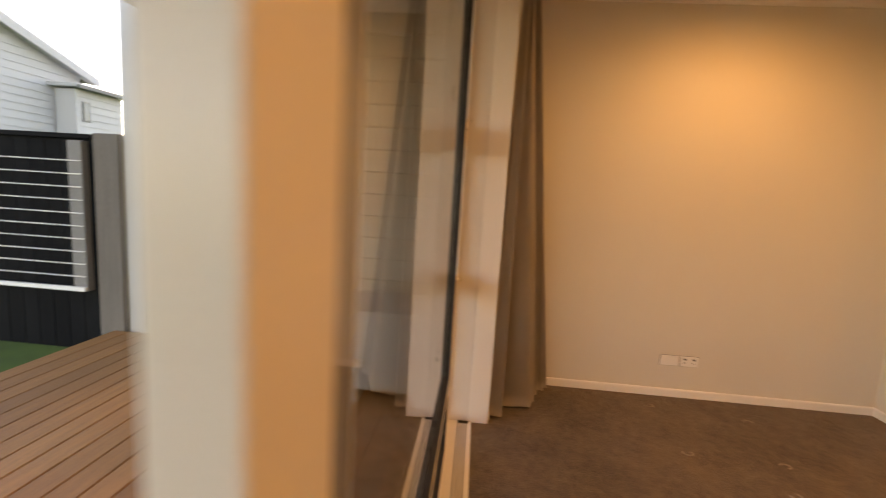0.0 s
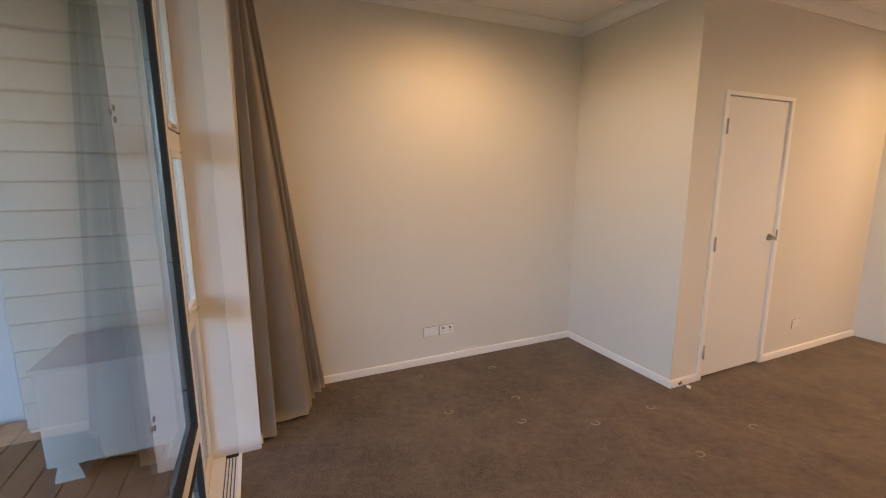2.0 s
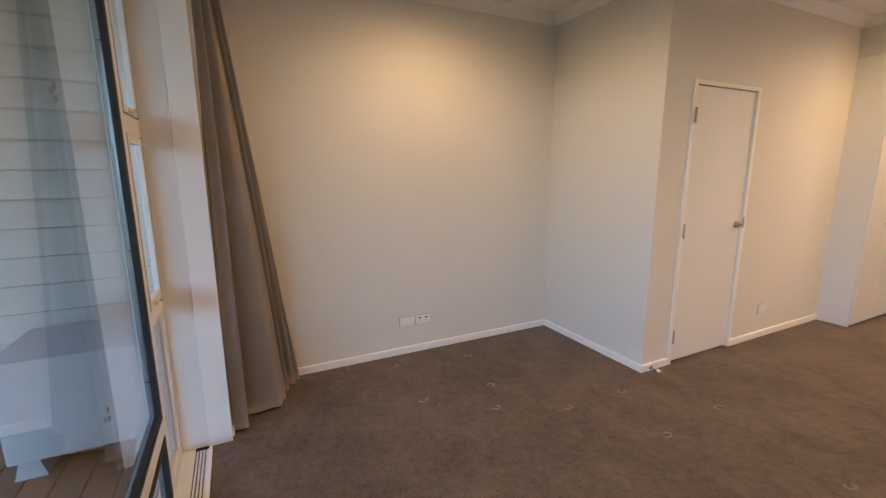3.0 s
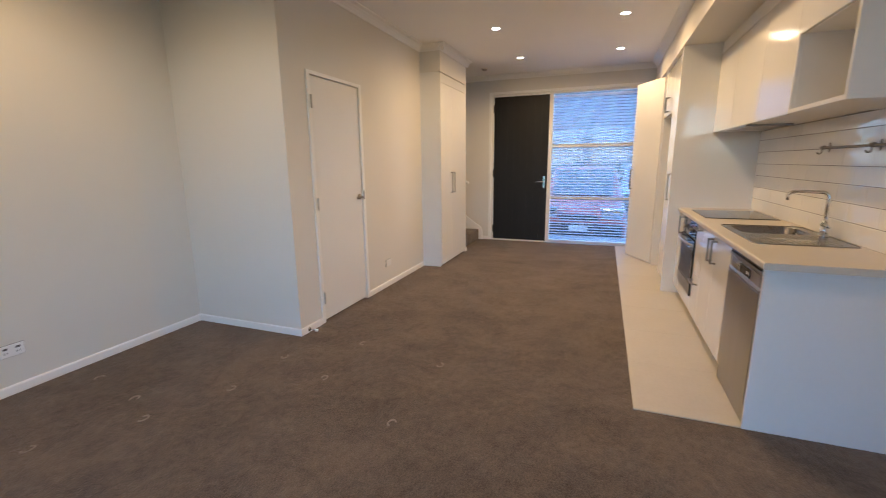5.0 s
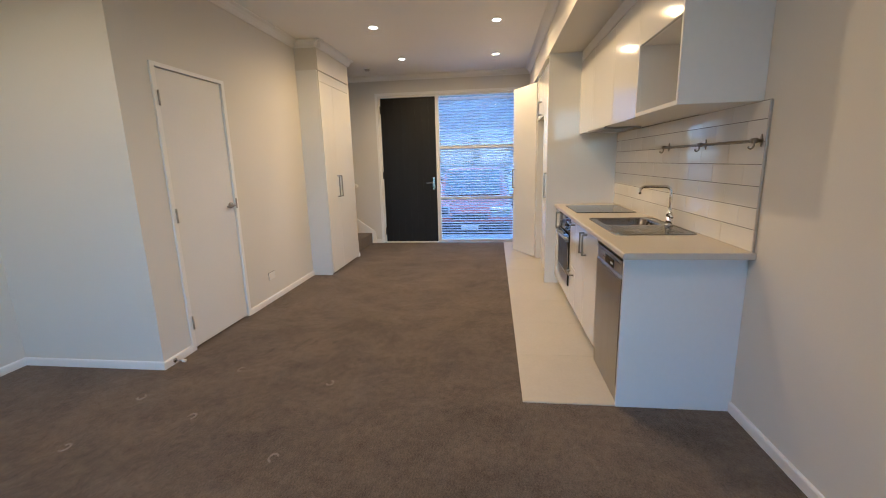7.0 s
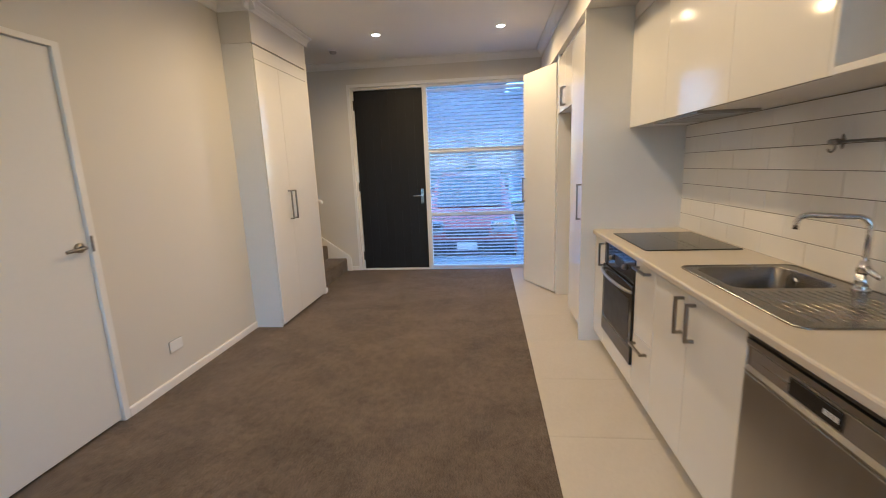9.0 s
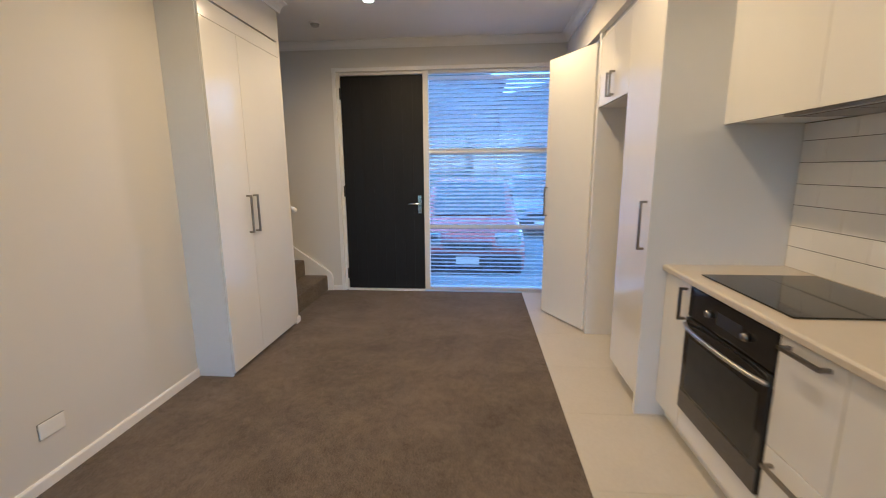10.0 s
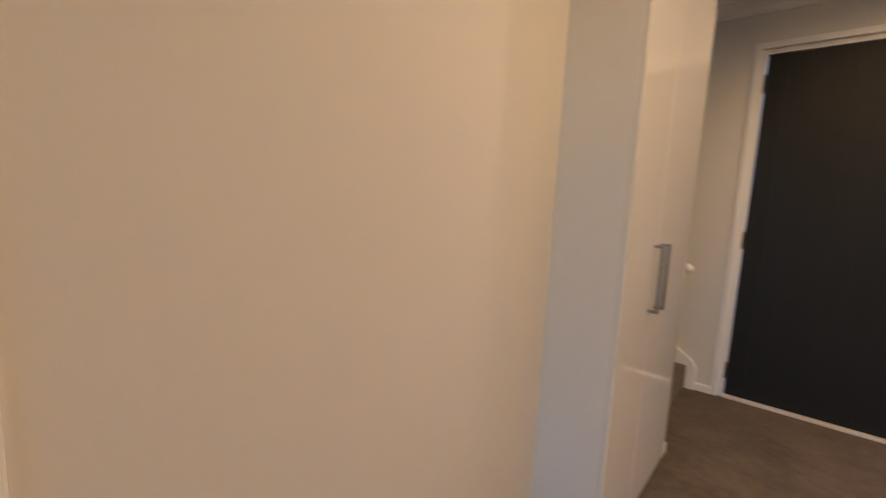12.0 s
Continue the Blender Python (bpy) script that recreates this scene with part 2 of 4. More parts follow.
def block(x0, x1, y0, y1, z0, z1, bevel=0.0, bm=None, seg=2):
    """A box between two corners, its edges rounded."""
    bm = bm or bmesh.new()
    m = Matrix.LocRotScale(((x0 + x1) / 2, (y0 + y1) / 2, (z0 + z1) / 2), None, (abs(x1 - x0), abs(y1 - y0), abs(z1 - z0)))
    made = bmesh.ops.create_cube(bm, size=1, matrix=m)["verts"]
    if bevel:
        edges = list({e for v in made for e in v.link_edges})
        bmesh.ops.bevel(bm, geom=edges, offset=bevel, segments=seg, affect="EDGES", profile=0.5)
    return bm


def rod(p, q, r, bm=None, sides=16, r2=None):
    bm = bm or bmesh.new()
    p, q = Vector(p), Vector(q)
    m = Matrix.Translation((p + q) / 2) @ (q - p).to_track_quat("Z", "Y").to_matrix().to_4x4()
    bmesh.ops.create_cone(bm, cap_ends=True, segments=sides, radius1=r, radius2=r if r2 is None else r2, depth=(q - p).length, matrix=m)
    return bm


def tube(points, r, bm=None, sides=12):
    """A round bar bent along points."""
    bm = bm or bmesh.new()
    pts = [Vector(p) for p in points]
    rings = []
    for i, p in enumerate(pts):
        d = (pts[min(i + 1, len(pts) - 1)] - pts[max(i - 1, 0)]).normalized()
        a = d.orthogonal().normalized() if not rings else (rings[-1][1] - d * rings[-1][1].dot(d)).normalized()
        b = d.cross(a)
        rings.append(([bm.verts.new(p + r * (a * math.cos(k * math.tau / sides) + b * math.sin(k * math.tau / sides))) for k in range(sides)], a))
    for (u, _), (v, _) in zip(rings, rings[1:]):
        for k in range(sides):
            bm.faces.new((u[k], u[(k + 1) % sides], v[(k + 1) % sides], v[k]))
    bm.faces.new(rings[0][0][::-1])
    bm.faces.new(rings[-1][0])
    return bm


def prism(profile, axis, a, b, bm=None):
    """A profile of (u, v) drawn out along an axis from a to b: axis x takes (y, z), y takes (x, z), z takes (x, y)."""
    bm = bm or bmesh.new()
    put = {"x": lambda s, u, v: (s, u, v), "y": lambda s, u, v: (u, s, v), "z": lambda s, u, v: (u, v, s)}[axis]
    r0 = [bm.verts.new(put(a, u, v)) for u, v in profile]
    r1 = [bm.verts.new(put(b, u, v)) for u, v in profile]
    k = len(profile)
    for i in range(k):
        bm.faces.new((r0[i], r0[(i + 1) % k], r1[(i + 1) % k], r1[i]))
    bm.faces.new(r0[::-1])
    bm.faces.new(r1)
    bmesh.ops.recalc_face_normals(bm, faces=bm.faces)
    return bm


def structure(name, bm, mat, label, category):
    return tagged(part(name, bm, mat), label, category, kind="structure")


# ---- the shell ----
SOUTH, NORTH, FRONT, WEST = -1.305, 3.285, 7.43, 0.142
DOORWALL, BLOCKX, CUPX, CUPY, STAIRX = 2.20, 2.825, 5.29, 1.95, 6.37

structure("floor", block(WEST - 0.10, FRONT, SOUTH, 4.9, -0.12, 0.0), CARPET, "brown-grey cut-pile carpet with old furniture dents", "floor")

structure("wall_north", block(-0.12, BLOCKX, NORTH, NORTH + 0.12, 0, CEILING), WALL, "off-white painted plaster wall", "wall")
structure("wall_nook_side", block(BLOCKX, BLOCKX + 0.10, DOORWALL + 0.10, NORTH + 0.12, 0, CEILING), WALL, "off-white painted plaster wall return", "wall")
D0, D1, DTOP = 3.137, 3.836, 2.020
bm = block(BLOCKX, D0 - 0.012, DOORWALL, DOORWALL + 0.10, 0, CEILING)
block(D1 + 0.012, CUPX + 0.02, DOORWALL, DOORWALL + 0.10, 0, CEILING, bm=bm)
block(D0 - 0.012, D1 + 0.012, DOORWALL, DOORWALL + 0.10, DTOP + 0.012, CEILING, bm=bm)
structure("wall_hall", bm, WALL, "off-white painted plaster wall with a doorway", "wall")
structure("wall_south", block(-0.12, FRONT, SOUTH - 0.12, SOUTH, 0, CEILING), WALL, "off-white painted plaster wall behind the kitchen", "wall")
W0, W1, WTOP = -0.555, 1.845, 2.43
bm = block(FRONT, FRONT + 0.15, SOUTH - 0.12, W0, 0, CEILING)
block(FRONT, FRONT + 0.15, W1, 5.0, 0, 4.2, bm=bm)
block(FRONT, FRONT + 0.15, W0, W1, WTOP, CEILING, bm=bm)
structure("wall_front", bm, WALL, "off-white painted wall around the entrance", "wall")
G0, G1, GTOP = -0.95, 2.655, 2.45
bm = block(-0.15, WEST, G1 + 0.02, NORTH, 0, CEILING)
block(-0.15, WEST, SOUTH, G0, 0, CEILING, bm=bm)
block(-0.15, WEST, G0, G1 + 0.02, GTOP, CEILING, bm=bm)
structure("wall_west", bm, WALL, "off-white painted wall around the glazed opening", "wall")
bm = block(CUPX + 0.02, STAIRX, CUPY + 0.275, CUPY + 0.36, 0, CEILING)
block(STAIRX - 0.07, STAIRX, CUPY + 0.002, 4.9, 0, CEILING, bm=bm)
structure("wall_stair", bm, WALL, "off-white painted wall between cupboard and stair", "wall")
structure("wall_stair_end", block(STAIRX - 0.07, FRONT, 4.9, 5.0, 0, 4.2), WALL, "off-white painted wall at the stair head", "wall")
bm = block(-0.15, STAIRX, SOUTH - 0.12, 5.0, CEILING, CEILING + 0.2)
block(STAIRX, FRONT + 0.15, SOUTH - 0.12, 2.9, CEILING, CEILING + 0.2, bm=bm)
block(STAIRX - 0.07, FRONT + 0.15, 2.9, 5.0, 4.2, 4.3, bm=bm)
block(STAIRX - 0.07, STAIRX, 2.9, 4.9, CEILING + 0.2, 4.2, bm=bm)
structure("ceiling", bm, CEIL, "flat white painted plasterboard ceiling", "ceiling")
BULK = -0.60
structure("bulkhead", block(2.60, FRONT, SOUTH, BULK, 2.385, CEILING - 0.001), WALL, "boxed plasterboard bulkhead over the kitchen units", "bulkhead")
structure("cupboard_bulkhead", block(CUPX - 0.002, STAIRX - 0.07, CUPY - 0.017, CUPY + 0.275, 2.412, CEILING - 0.001), WALL, "plasterboard bulkhead over the hall cupboard", "bulkhead")

# cove cornice
C = 0.075
COVE = [(0, 0), (C, 0), (C, -0.008), (C * 0.62, -0.018), (C * 0.34, -0.036), (C * 0.17, -0.055), (0.008, -C), (0, -C)]


def cornice(axis, at, way, a, b):
    structure("cornice", prism([(at + way * u, CEILING + v) for u, v in COVE], axis, a, b), CEIL, "white cove cornice", "cornice")


cornice("x", NORTH, -1, WEST, BLOCKX)
cornice("y", BLOCKX, -1, DOORWALL - C, NORTH)
cornice("x", DOORWALL, -1, BLOCKX - C, CUPX)
cornice("y", CUPX, -1, CUPY - C, DOORWALL)
cornice("x", CUPY - 0.017, -1, CUPX - C, STAIRX)
cornice("y", FRONT, -1, BULK, 2.9)
cornice("x", BULK, 1, 2.60, FRONT)
cornice("y", WEST, 1, SOUTH, NORTH)
cornice("x", SOUTH, 1, WEST, 2.60)

# baseboards
SK = [(0, 0), (0.013, 0), (0.013, 0.047), (0.009, 0.055), (0, 0.057)]


def baseboard(axis, at, way, a, b):
    structure("baseboard", prism([(at + way * u, v) for u, v in SK], axis, a, b), TRIM, "white painted bevelled baseboard", "baseboard")


baseboard("x", NORTH, -1, WEST, BLOCKX)
baseboard("y", BLOCKX, -1, DOORWALL - 0.013, NORTH)
baseboard("x", DOORWALL, -1, BLOCKX, D0 - 0.045)
baseboard("x", DOORWALL, -1, D1 + 0.045, CUPX)
baseboard("x", SOUTH, 1, WEST, 2.60)
baseboard("y", FRONT, -1, W1 + 0.03, 1.985)
baseboard("y", FRONT, -1, SOUTH, W0 - 0.03)
baseboard("x", CUPY + 0.002, -1, STAIRX - 0.075, STAIRX + 0.013)
baseboard("y", STAIRX, 1, CUPY + 0.002, 2.03)
baseboard("y", WEST, 1, 2.70, NORTH)

# ---- interior door ----
bm = block(D0 - 0.042, D0 - 0.003, DOORWALL - 0.014, DOORWALL + 0.10, 0, DTOP + 0.032, 0.003)
block(D1 + 0.003, D1 + 0.042, DOORWALL - 0.014, DOORWALL + 0.10, 0, DTOP + 0.032, 0.003, bm)
block(D0 - 0.003, D1 + 0.003, DOORWALL - 0.014, DOORWALL + 0.10, DTOP + 0.003, DTOP + 0.032, 0.003, bm)
structure("door_frame", bm, TRIM, "white painted door frame and architrave", "door frame")
door = tagged(thing("door_1", (D0, DOORWALL, 0), "flush white painted interior door, shut, with nickel lever", "door"), kind="structure")
part("door_leaf", block(D0, D1, DOORWALL + 0.004, DOORWALL + 0.042, 0.016, DTOP, 0.002), SATIN, door)
# Unseen board, added so that no outdoor light leaks under the leaf.
structure("door_light_block", block(D0 - 0.06, D1 + 0.06, DOORWALL + 0.104, DOORWALL + 0.13, 0.0, DTOP + 0.1), WALL, "unseen board added behind the interior door to block light under the leaf", "wall")


def lever(x, y, z, towards, parent, outward, along="x"):
    """Round rose, neck and lever; outward is the side that it stands out on."""
    if along == "x":
        at = lambda s, d, h: (x + s, y + outward * d, z + h)
    else:
        at = lambda s, d, h: (x + outward * d, y + s, z + h)
    bm = rod(at(0, 0, 0), at(0, 0.010, 0), 0.026, sides=28)
    h = part("door_handle", bm, NICKEL, parent, "satin nickel lever handle", True)
    bm = tube([at(0, 0.008, 0), at(0, 0.040, 0), at(0.006 * towards, 0.050, 0), at(0.02 * towards, 0.054, 0), at(0.115 * towards, 0.054, -0.002)], 0.009)
    part("lever", bm, NICKEL, h, "", True)
    return h


lever(D1 - 0.050, DOORWALL + 0.004, 1.03, -1, door, -1)
for hz in (0.22, 1.02, 1.82):
    part("hinge", rod((D0 - 0.010, DOORWALL - 0.020, hz - 0.05), (D0 - 0.010, DOORWALL - 0.020, hz + 0.05), 0.0065, sides=10), STEEL, door, "", True)
part("strike_plate", block(D1 + 0.003, D1 + 0.020, DOORWALL - 0.0165, DOORWALL - 0.0135, 1.00, 1.085, 0.001, seg=1), NICKEL, door, "dark nickel latch plate")

# ---- front entrance ----
fr = tagged(thing("window_1", (FRONT, 0.1, 0), "tall white aluminium entrance window in three lights", "window"), kind="structure")
XF0, XF1 = FRONT + 0.02, FRONT + 0.11
MUL0, MUL1 = 0.835, 0.895
for nm, y0, y1, z0, z1 in (("frame_jamb", W0, W0 + 0.045, 0.0, WTOP), ("mullion", MUL0, MUL1, 0.0, WTOP), ("frame_head", W0 + 0.045, MUL0, WTOP - 0.045, WTOP),
                           ("frame_sill", W0 + 0.045, MUL0, 0.0, 0.05), ("transom", W0 + 0.045, MUL0, 1.565, 1.612), ("transom", W0 + 0.045, MUL0, 0.73, 0.772)):
    part(nm, block(XF0, XF1, y0, y1, z0, z1, 0.004), ALU, fr)
for z0, z1 in ((0.05, 0.73), (0.772, 1.565), (1.612, WTOP - 0.045)):
    for xp in (FRONT + 0.074, FRONT + 0.088):
        bm = bmesh.new()
        bm.faces.new([bm.verts.new(v) for v in ((xp, W0 + 0.045, z0), (xp, MUL0, z0), (xp, MUL0, z1), (xp, W0 + 0.045, z1))])
        pane = part("pane", bm, GLASS, fr)
        pane.visible_shadow = False
bm = block(FRONT - 0.012, FRONT + 0.02, W1 - 0.012, W1 + 0.028, 0, WTOP + 0.028, 0.003)
block(FRONT - 0.012, FRONT + 0.02, W0 - 0.028, W0 + 0.012, 0, WTOP + 0.028, 0.003, bm)
block(FRONT - 0.012, FRONT + 0.02, W0 + 0.012, W1 - 0.012, WTOP - 0.012, WTOP + 0.028, 0.003, bm)
structure("trim", bm, TRIM, "white painted timber liner round the entrance", "trim")
bm = block(XF0, XF1, W1 - 0.045, W1, 0, WTOP, 0.004)
block(XF0, XF1, MUL1, W1 - 0.045, WTOP - 0.045, WTOP, 0.004, bm)
structure("entrance_frame", bm, ALU, "white aluminium frame of the front door", "door frame")
structure("threshold", block(FRONT - 0.005, FRONT + 0.13, MUL1, W1 - 0.045, 0.0, 0.018, 0.003), ALU, "white aluminium door threshold", "threshold")
fd = tagged(thing("door_2", (FRONT + 0.04, MUL1, 0), "charcoal black boarded front door, shut", "door"), kind="structure")
FY0, FY1 = MUL1 + 0.004, W1 - 0.049
part("door_leaf", block(FRONT + 0.043, FRONT + 0.075, FY0, FY1, 0.02, WTOP - 0.049), DOORBLACK, fd)
n = 8
for i in range(n):
    a, b = FY0 + (FY1 - FY0) * i / n, FY0 + (FY1 - FY0) * (i + 1) / n
    part("plank", block(FRONT + 0.034, FRONT + 0.043, a + 0.0002, b - 0.0002, 0.02, WTOP - 0.049, 0.0006, seg=1), DOORBLACK, fd)
plate = part("lock_plate", block(FRONT + 0.026, FRONT + 0.034, FY0 + 0.028, FY0 + 0.066, 0.90, 1.10, 0.003), CHROME, fd, "polished chrome lock plate")
part("lever", tube([(FRONT + 0.028, FY0 + 0.047, 1.010), (FRONT - 0.012, FY0 + 0.047, 1.010), (FRONT - 0.024, FY0 + 0.056, 1.010), (FRONT - 0.026, FY0 + 0.075, 1.010), (FRONT - 0.026, FY0 + 0.165, 1.010)], 0.010), CHROME, plate, "", True)
for hz in (0.20, 1.15, 2.2):
    part("hinge", rod((FRONT + 0.026, FY1 + 0.004, hz - 0.06), (FRONT + 0.026, FY1 + 0.004, hz + 0.06), 0.010, sides=10), BLACK, fd, "", True)

# venetian blind
blind = thing("venetian_blind", (FRONT + 0.02, 0.14, 2.33), "white venetian blind, lowered with open slats, over the entrance window", "blind")
BY0, BY1 = W0 + 0.016, MUL0 - 0.004
part("headrail", block(FRONT - 0.004, FRONT + 0.04, BY0, BY1, 2.315, 2.352, 0.003), BLIND, blind)
part("bottom_rail", block(FRONT, FRONT + 0.036, BY0, BY1, 0.035, 0.052, 0.004), BLIND, blind)
bm = bmesh.new()
for k in range(5):
    u = -0.0235 + 0.047 * k / 4
    zc = 0.0045 * (1 - (2 * k / 4 - 1) ** 2)
    for y in (BY0, BY1):
        bm.verts.new((u, y, zc - u * 0.52))
bm.verts.ensure_lookup_table()
for k in range(4):
    bm.faces.new((bm.verts[2 * k], bm.verts[2 * k + 1], bm.verts[2 * k + 3], bm.verts[2 * k + 2]))
bmesh.ops.solidify(bm, geom=bm.faces[:], thickness=0.002)
slat_mesh = bpy.data.meshes.new("slat")
bm.to_mesh(slat_mesh)
bm.free()
slat_mesh.materials.append(BLIND)
for i in range(52):
    s = new("slat", slat_mesh)
    s.parent = blind
    s.location = Vector((FRONT + 0.018, 0, 0.085 + 0.0432 * i)) - Vector(blind.location)
for y in (BY0 + 0.18, (BY0 + BY1) / 2, BY1 - 0.18):
    part("ladder_cord", rod((FRONT - 0.003, y, 0.05), (FRONT - 0.003, y, 2.32), 0.0012, sides=5), BLIND, blind)

# ---- glazed west wall ----
# timber liner and aluminium frame around the opening
liner = tagged(thing("window_liner", (0.09, G0, 0), "white painted timber reveal of the glazed opening", "trim"), kind="structure")
part("liner_jamb", block(0.0302, WEST + 0.004, G1 - 0.004, G1 + 0.022, 0, GTOP + 0.02, 0.002), TRIM, liner)
part("liner_jamb", block(0.034, WEST + 0.004, G0 - 0.022, G0 + 0.004, 0, GTOP + 0.02, 0.002), TRIM, liner)
part("liner_head", block(0.034, WEST + 0.004, G0 + 0.004, G1 - 0.004, GTOP - 0.004, GTOP + 0.022, 0.002), TRIM, liner)
bm = block(-0.22, 0.030, G1, G1 + 0.02, 0, GTOP, 0.002)
block(-0.22, 0.030, G0 - 0.02, G0, 0, GTOP, 0.002, bm)
block(-0.22, 0.030, G0, G1, GTOP - 0.02, GTOP, 0.002, bm)
structure("opening_frame", bm, ALU, "white aluminium frame of the glazed opening", "window frame")
sill = tagged(thing("sill_track", (0, 0.8, 0), "white aluminium sliding door sill with dark channels", "sill"), kind="structure")
part("channel_bed", block(-0.22, 0.045, G0, G1, -0.05, -0.004), TRACK, sill)
part("sill_plate", block(-0.095, -0.032, G0, G1 - 0.002, -0.004, 0.005, 0.001, seg=1), ALU, sill)
for x0, x1 in ((-0.026, -0.017), (-0.011, -0.002), (0.004, 0.013), (0.019, 0.030), (-0.17, -0.13), (-0.21, -0.18)):
    part("rail", block(x0, x1, G0, G1 - 0.002, -0.004, 0.006, 0.001, seg=1), ALU, sill)
part("end_stop", block(-0.0318, 0.0298, G1 - 0.030, G1 - 0.003, 0.0062, 0.0075), RUBBER, sill, "black end stop of the channels")
part("edge_strip", block(0.0302, 0.047, G0, G1 - 0.004, -0.004, 0.008, 0.001, seg=1), TRIM, sill)


def glazed(name, label, x0, x1, y0, y1, z0, z1, stile0, stile1, head, foot, bars, gasket=True):
    """A framed leaf in the plane of x: stiles, rails, cross bars, panes with black gaskets."""
    leaf = tagged(thing(name, ((x0 + x1) / 2, y0, z0), label, "glass door"), kind="structure")
    part("stile", block(x0, x1, y0, y0 + stile0, z0, z1, 0.003), ALU, leaf)
    part("stile", block(x0, x1, y1 - stile1, y1, z0, z1, 0.003), ALU, leaf)
    part("rail", block(x0 + 0.001, x1 - 0.001, y0 + stile0, y1 - stile1, z1 - head, z1, 0.003), ALU, leaf)
    part("rail", block(x0 + 0.001, x1 - 0.001, y0 + stile0, y1 - stile1, z0, z0 + foot, 0.003), ALU, leaf)
    levels = [z0 + foot]
    for a, b in bars:
        part("cross_bar", block(x0 + 0.001, x1 - 0.001, y0 + stile0, y1 - stile1, a, b, 0.003), ALU, leaf)
        levels += [a, b]
    levels.append(z1 - head)
    for a, b in zip(levels[::2], levels[1::2]):
        xm = (x0 + x1) / 2
        ya, yb = y0 + stile0, y1 - stile1
        for xp in (xm - 0.009, xm + 0.005):
            bm = bmesh.new()
            bm.faces.new([bm.verts.new(v) for v in ((xp, ya, a), (xp, yb, a), (xp, yb, b), (xp, ya, b))])
            pane = part("pane", bm, GLASS, leaf)
            pane.visible_shadow = False
        spacer = block(xm - 0.008, xm + 0.004, yb - 0.014, yb, a, b)
        block(xm - 0.008, xm + 0.004, ya, yb - 0.014, a, a + 0.014, bm=spacer)
        part("spacer", spacer, STEEL, leaf, "dull metal double-glazing spacer")
        if gasket:
            g = 0.034
            bm = block(xm + 0.004, x1 + 0.002, yb - g, yb, a, b)
            block(xm + 0.004, x1 + 0.001, ya, yb - g, a, a + g, bm=bm)
            block(xm + 0.004, x1 + 0.001, ya, yb - g, b - g, b, bm=bm)
            part("gasket", bm, RUBBER, leaf, "black rubber glazing gasket")
    return leaf


slider = glazed("sliding_door", "white aluminium sliding glass door standing half open", -0.127, -0.082, 0.424, 2.285, 0.012, GTOP - 0.022, 0.106, 0.07, 0.09, 0.07, [(0.37, 0.45)])
part("lock_stile", block(-0.157, -0.1045, 0.531, 0.640, 0.014, GTOP - 0.024, 0.002), DAYLITALU, slider, "overlapping lock stile with cool daylight put into its colour")
part("lock_seal", block(-0.152, -0.105, 0.6405, 0.646, 0.014, GTOP - 0.024), RUBBER, slider)
part("lock_bead", block(-0.152, -0.1048, 0.6465, 0.655, 0.014, GTOP - 0.024, 0.002), ALU, slider)
side = glazed("side_window", "narrow white aluminium side window in three lights", -0.135, -0.095, 2.29, G1, 0.0, GTOP - 0.022, 0.035, 0.035, 0.05, 0.05, [(0.80, 0.88), (1.61, 1.69)], False)
for z0, z1 in ((0.88, 1.61), (1.69, GTOP - 0.072)):
    ya, yb = 2.327, G1 - 0.037
    sash = part("sash", block(-0.110, -0.088, ya, ya + 0.03, z0 + 0.004, z1 - 0.004, 0.002), ALU, side, "white awning sash")
    for a, b, c, d in ((yb - 0.03, yb, z0 + 0.004, z1 - 0.004), (ya + 0.03, yb - 0.03, z0 + 0.004, z0 + 0.034), (ya + 0.03, yb - 0.03, z1 - 0.034, z1 - 0.004)):
        part("sash_bar", block(-0.110, -0.088, a, b, c, d, 0.002), ALU, sash)
    bm = block(-0.111, -0.0875, ya - 0.0035, ya - 0.0005, z0, z1)
    block(-0.111, -0.0875, yb + 0.0005, yb + 0.0035, z0, z1, bm=bm)
    part("sash_seal", bm, RUBBER, side)
    latch = part("latch", block(-0.090, -0.072, 2.41, 2.47, z0 + 0.008, z0 + 0.026, 0.004), ALU, side, "white window catch")
    part("latch_arm", block(-0.076, -0.060, 2.43, 2.485, z0 + 0.014, z0 + 0.022, 0.003), CHROME, latch)
for z in (0.80, 1.65):
    for dy, dz in ((0, 0), (0.032, 0.014), (0.032, -0.014)):
        part("safety_dot", rod((-0.0985, 1.60 + dy, z + dz), (-0.0978, 1.60 + dy, z + dz), 0.0085, sides=14), GREYPOST, slider)

# ---- curtain ----
bm = bmesh.new()
NU, NV = 180, 30
FOLDS = [(0.0, -0.5), (0.05, 0.55), (0.12, 0.35), (0.18, -1.3), (0.40, 1.2), (0.55, 0.95), (0.66, -0.9), (0.73, 0.55), (0.79, -0.65), (0.86, 0.6), (0.91, -0.5), (0.96, 0.45), (1.0, -0.1)]


def fold(u):
    """Depth of the curtain's folds across its width."""
    for (a, p), (b, q) in zip(FOLDS, FOLDS[1:]):
        if u <= b:
            k = (u - a) / (b - a)
            return p + (q - p) * (0.5 - 0.5 * math.cos(math.pi * k))
    return FOLDS[-1][1]


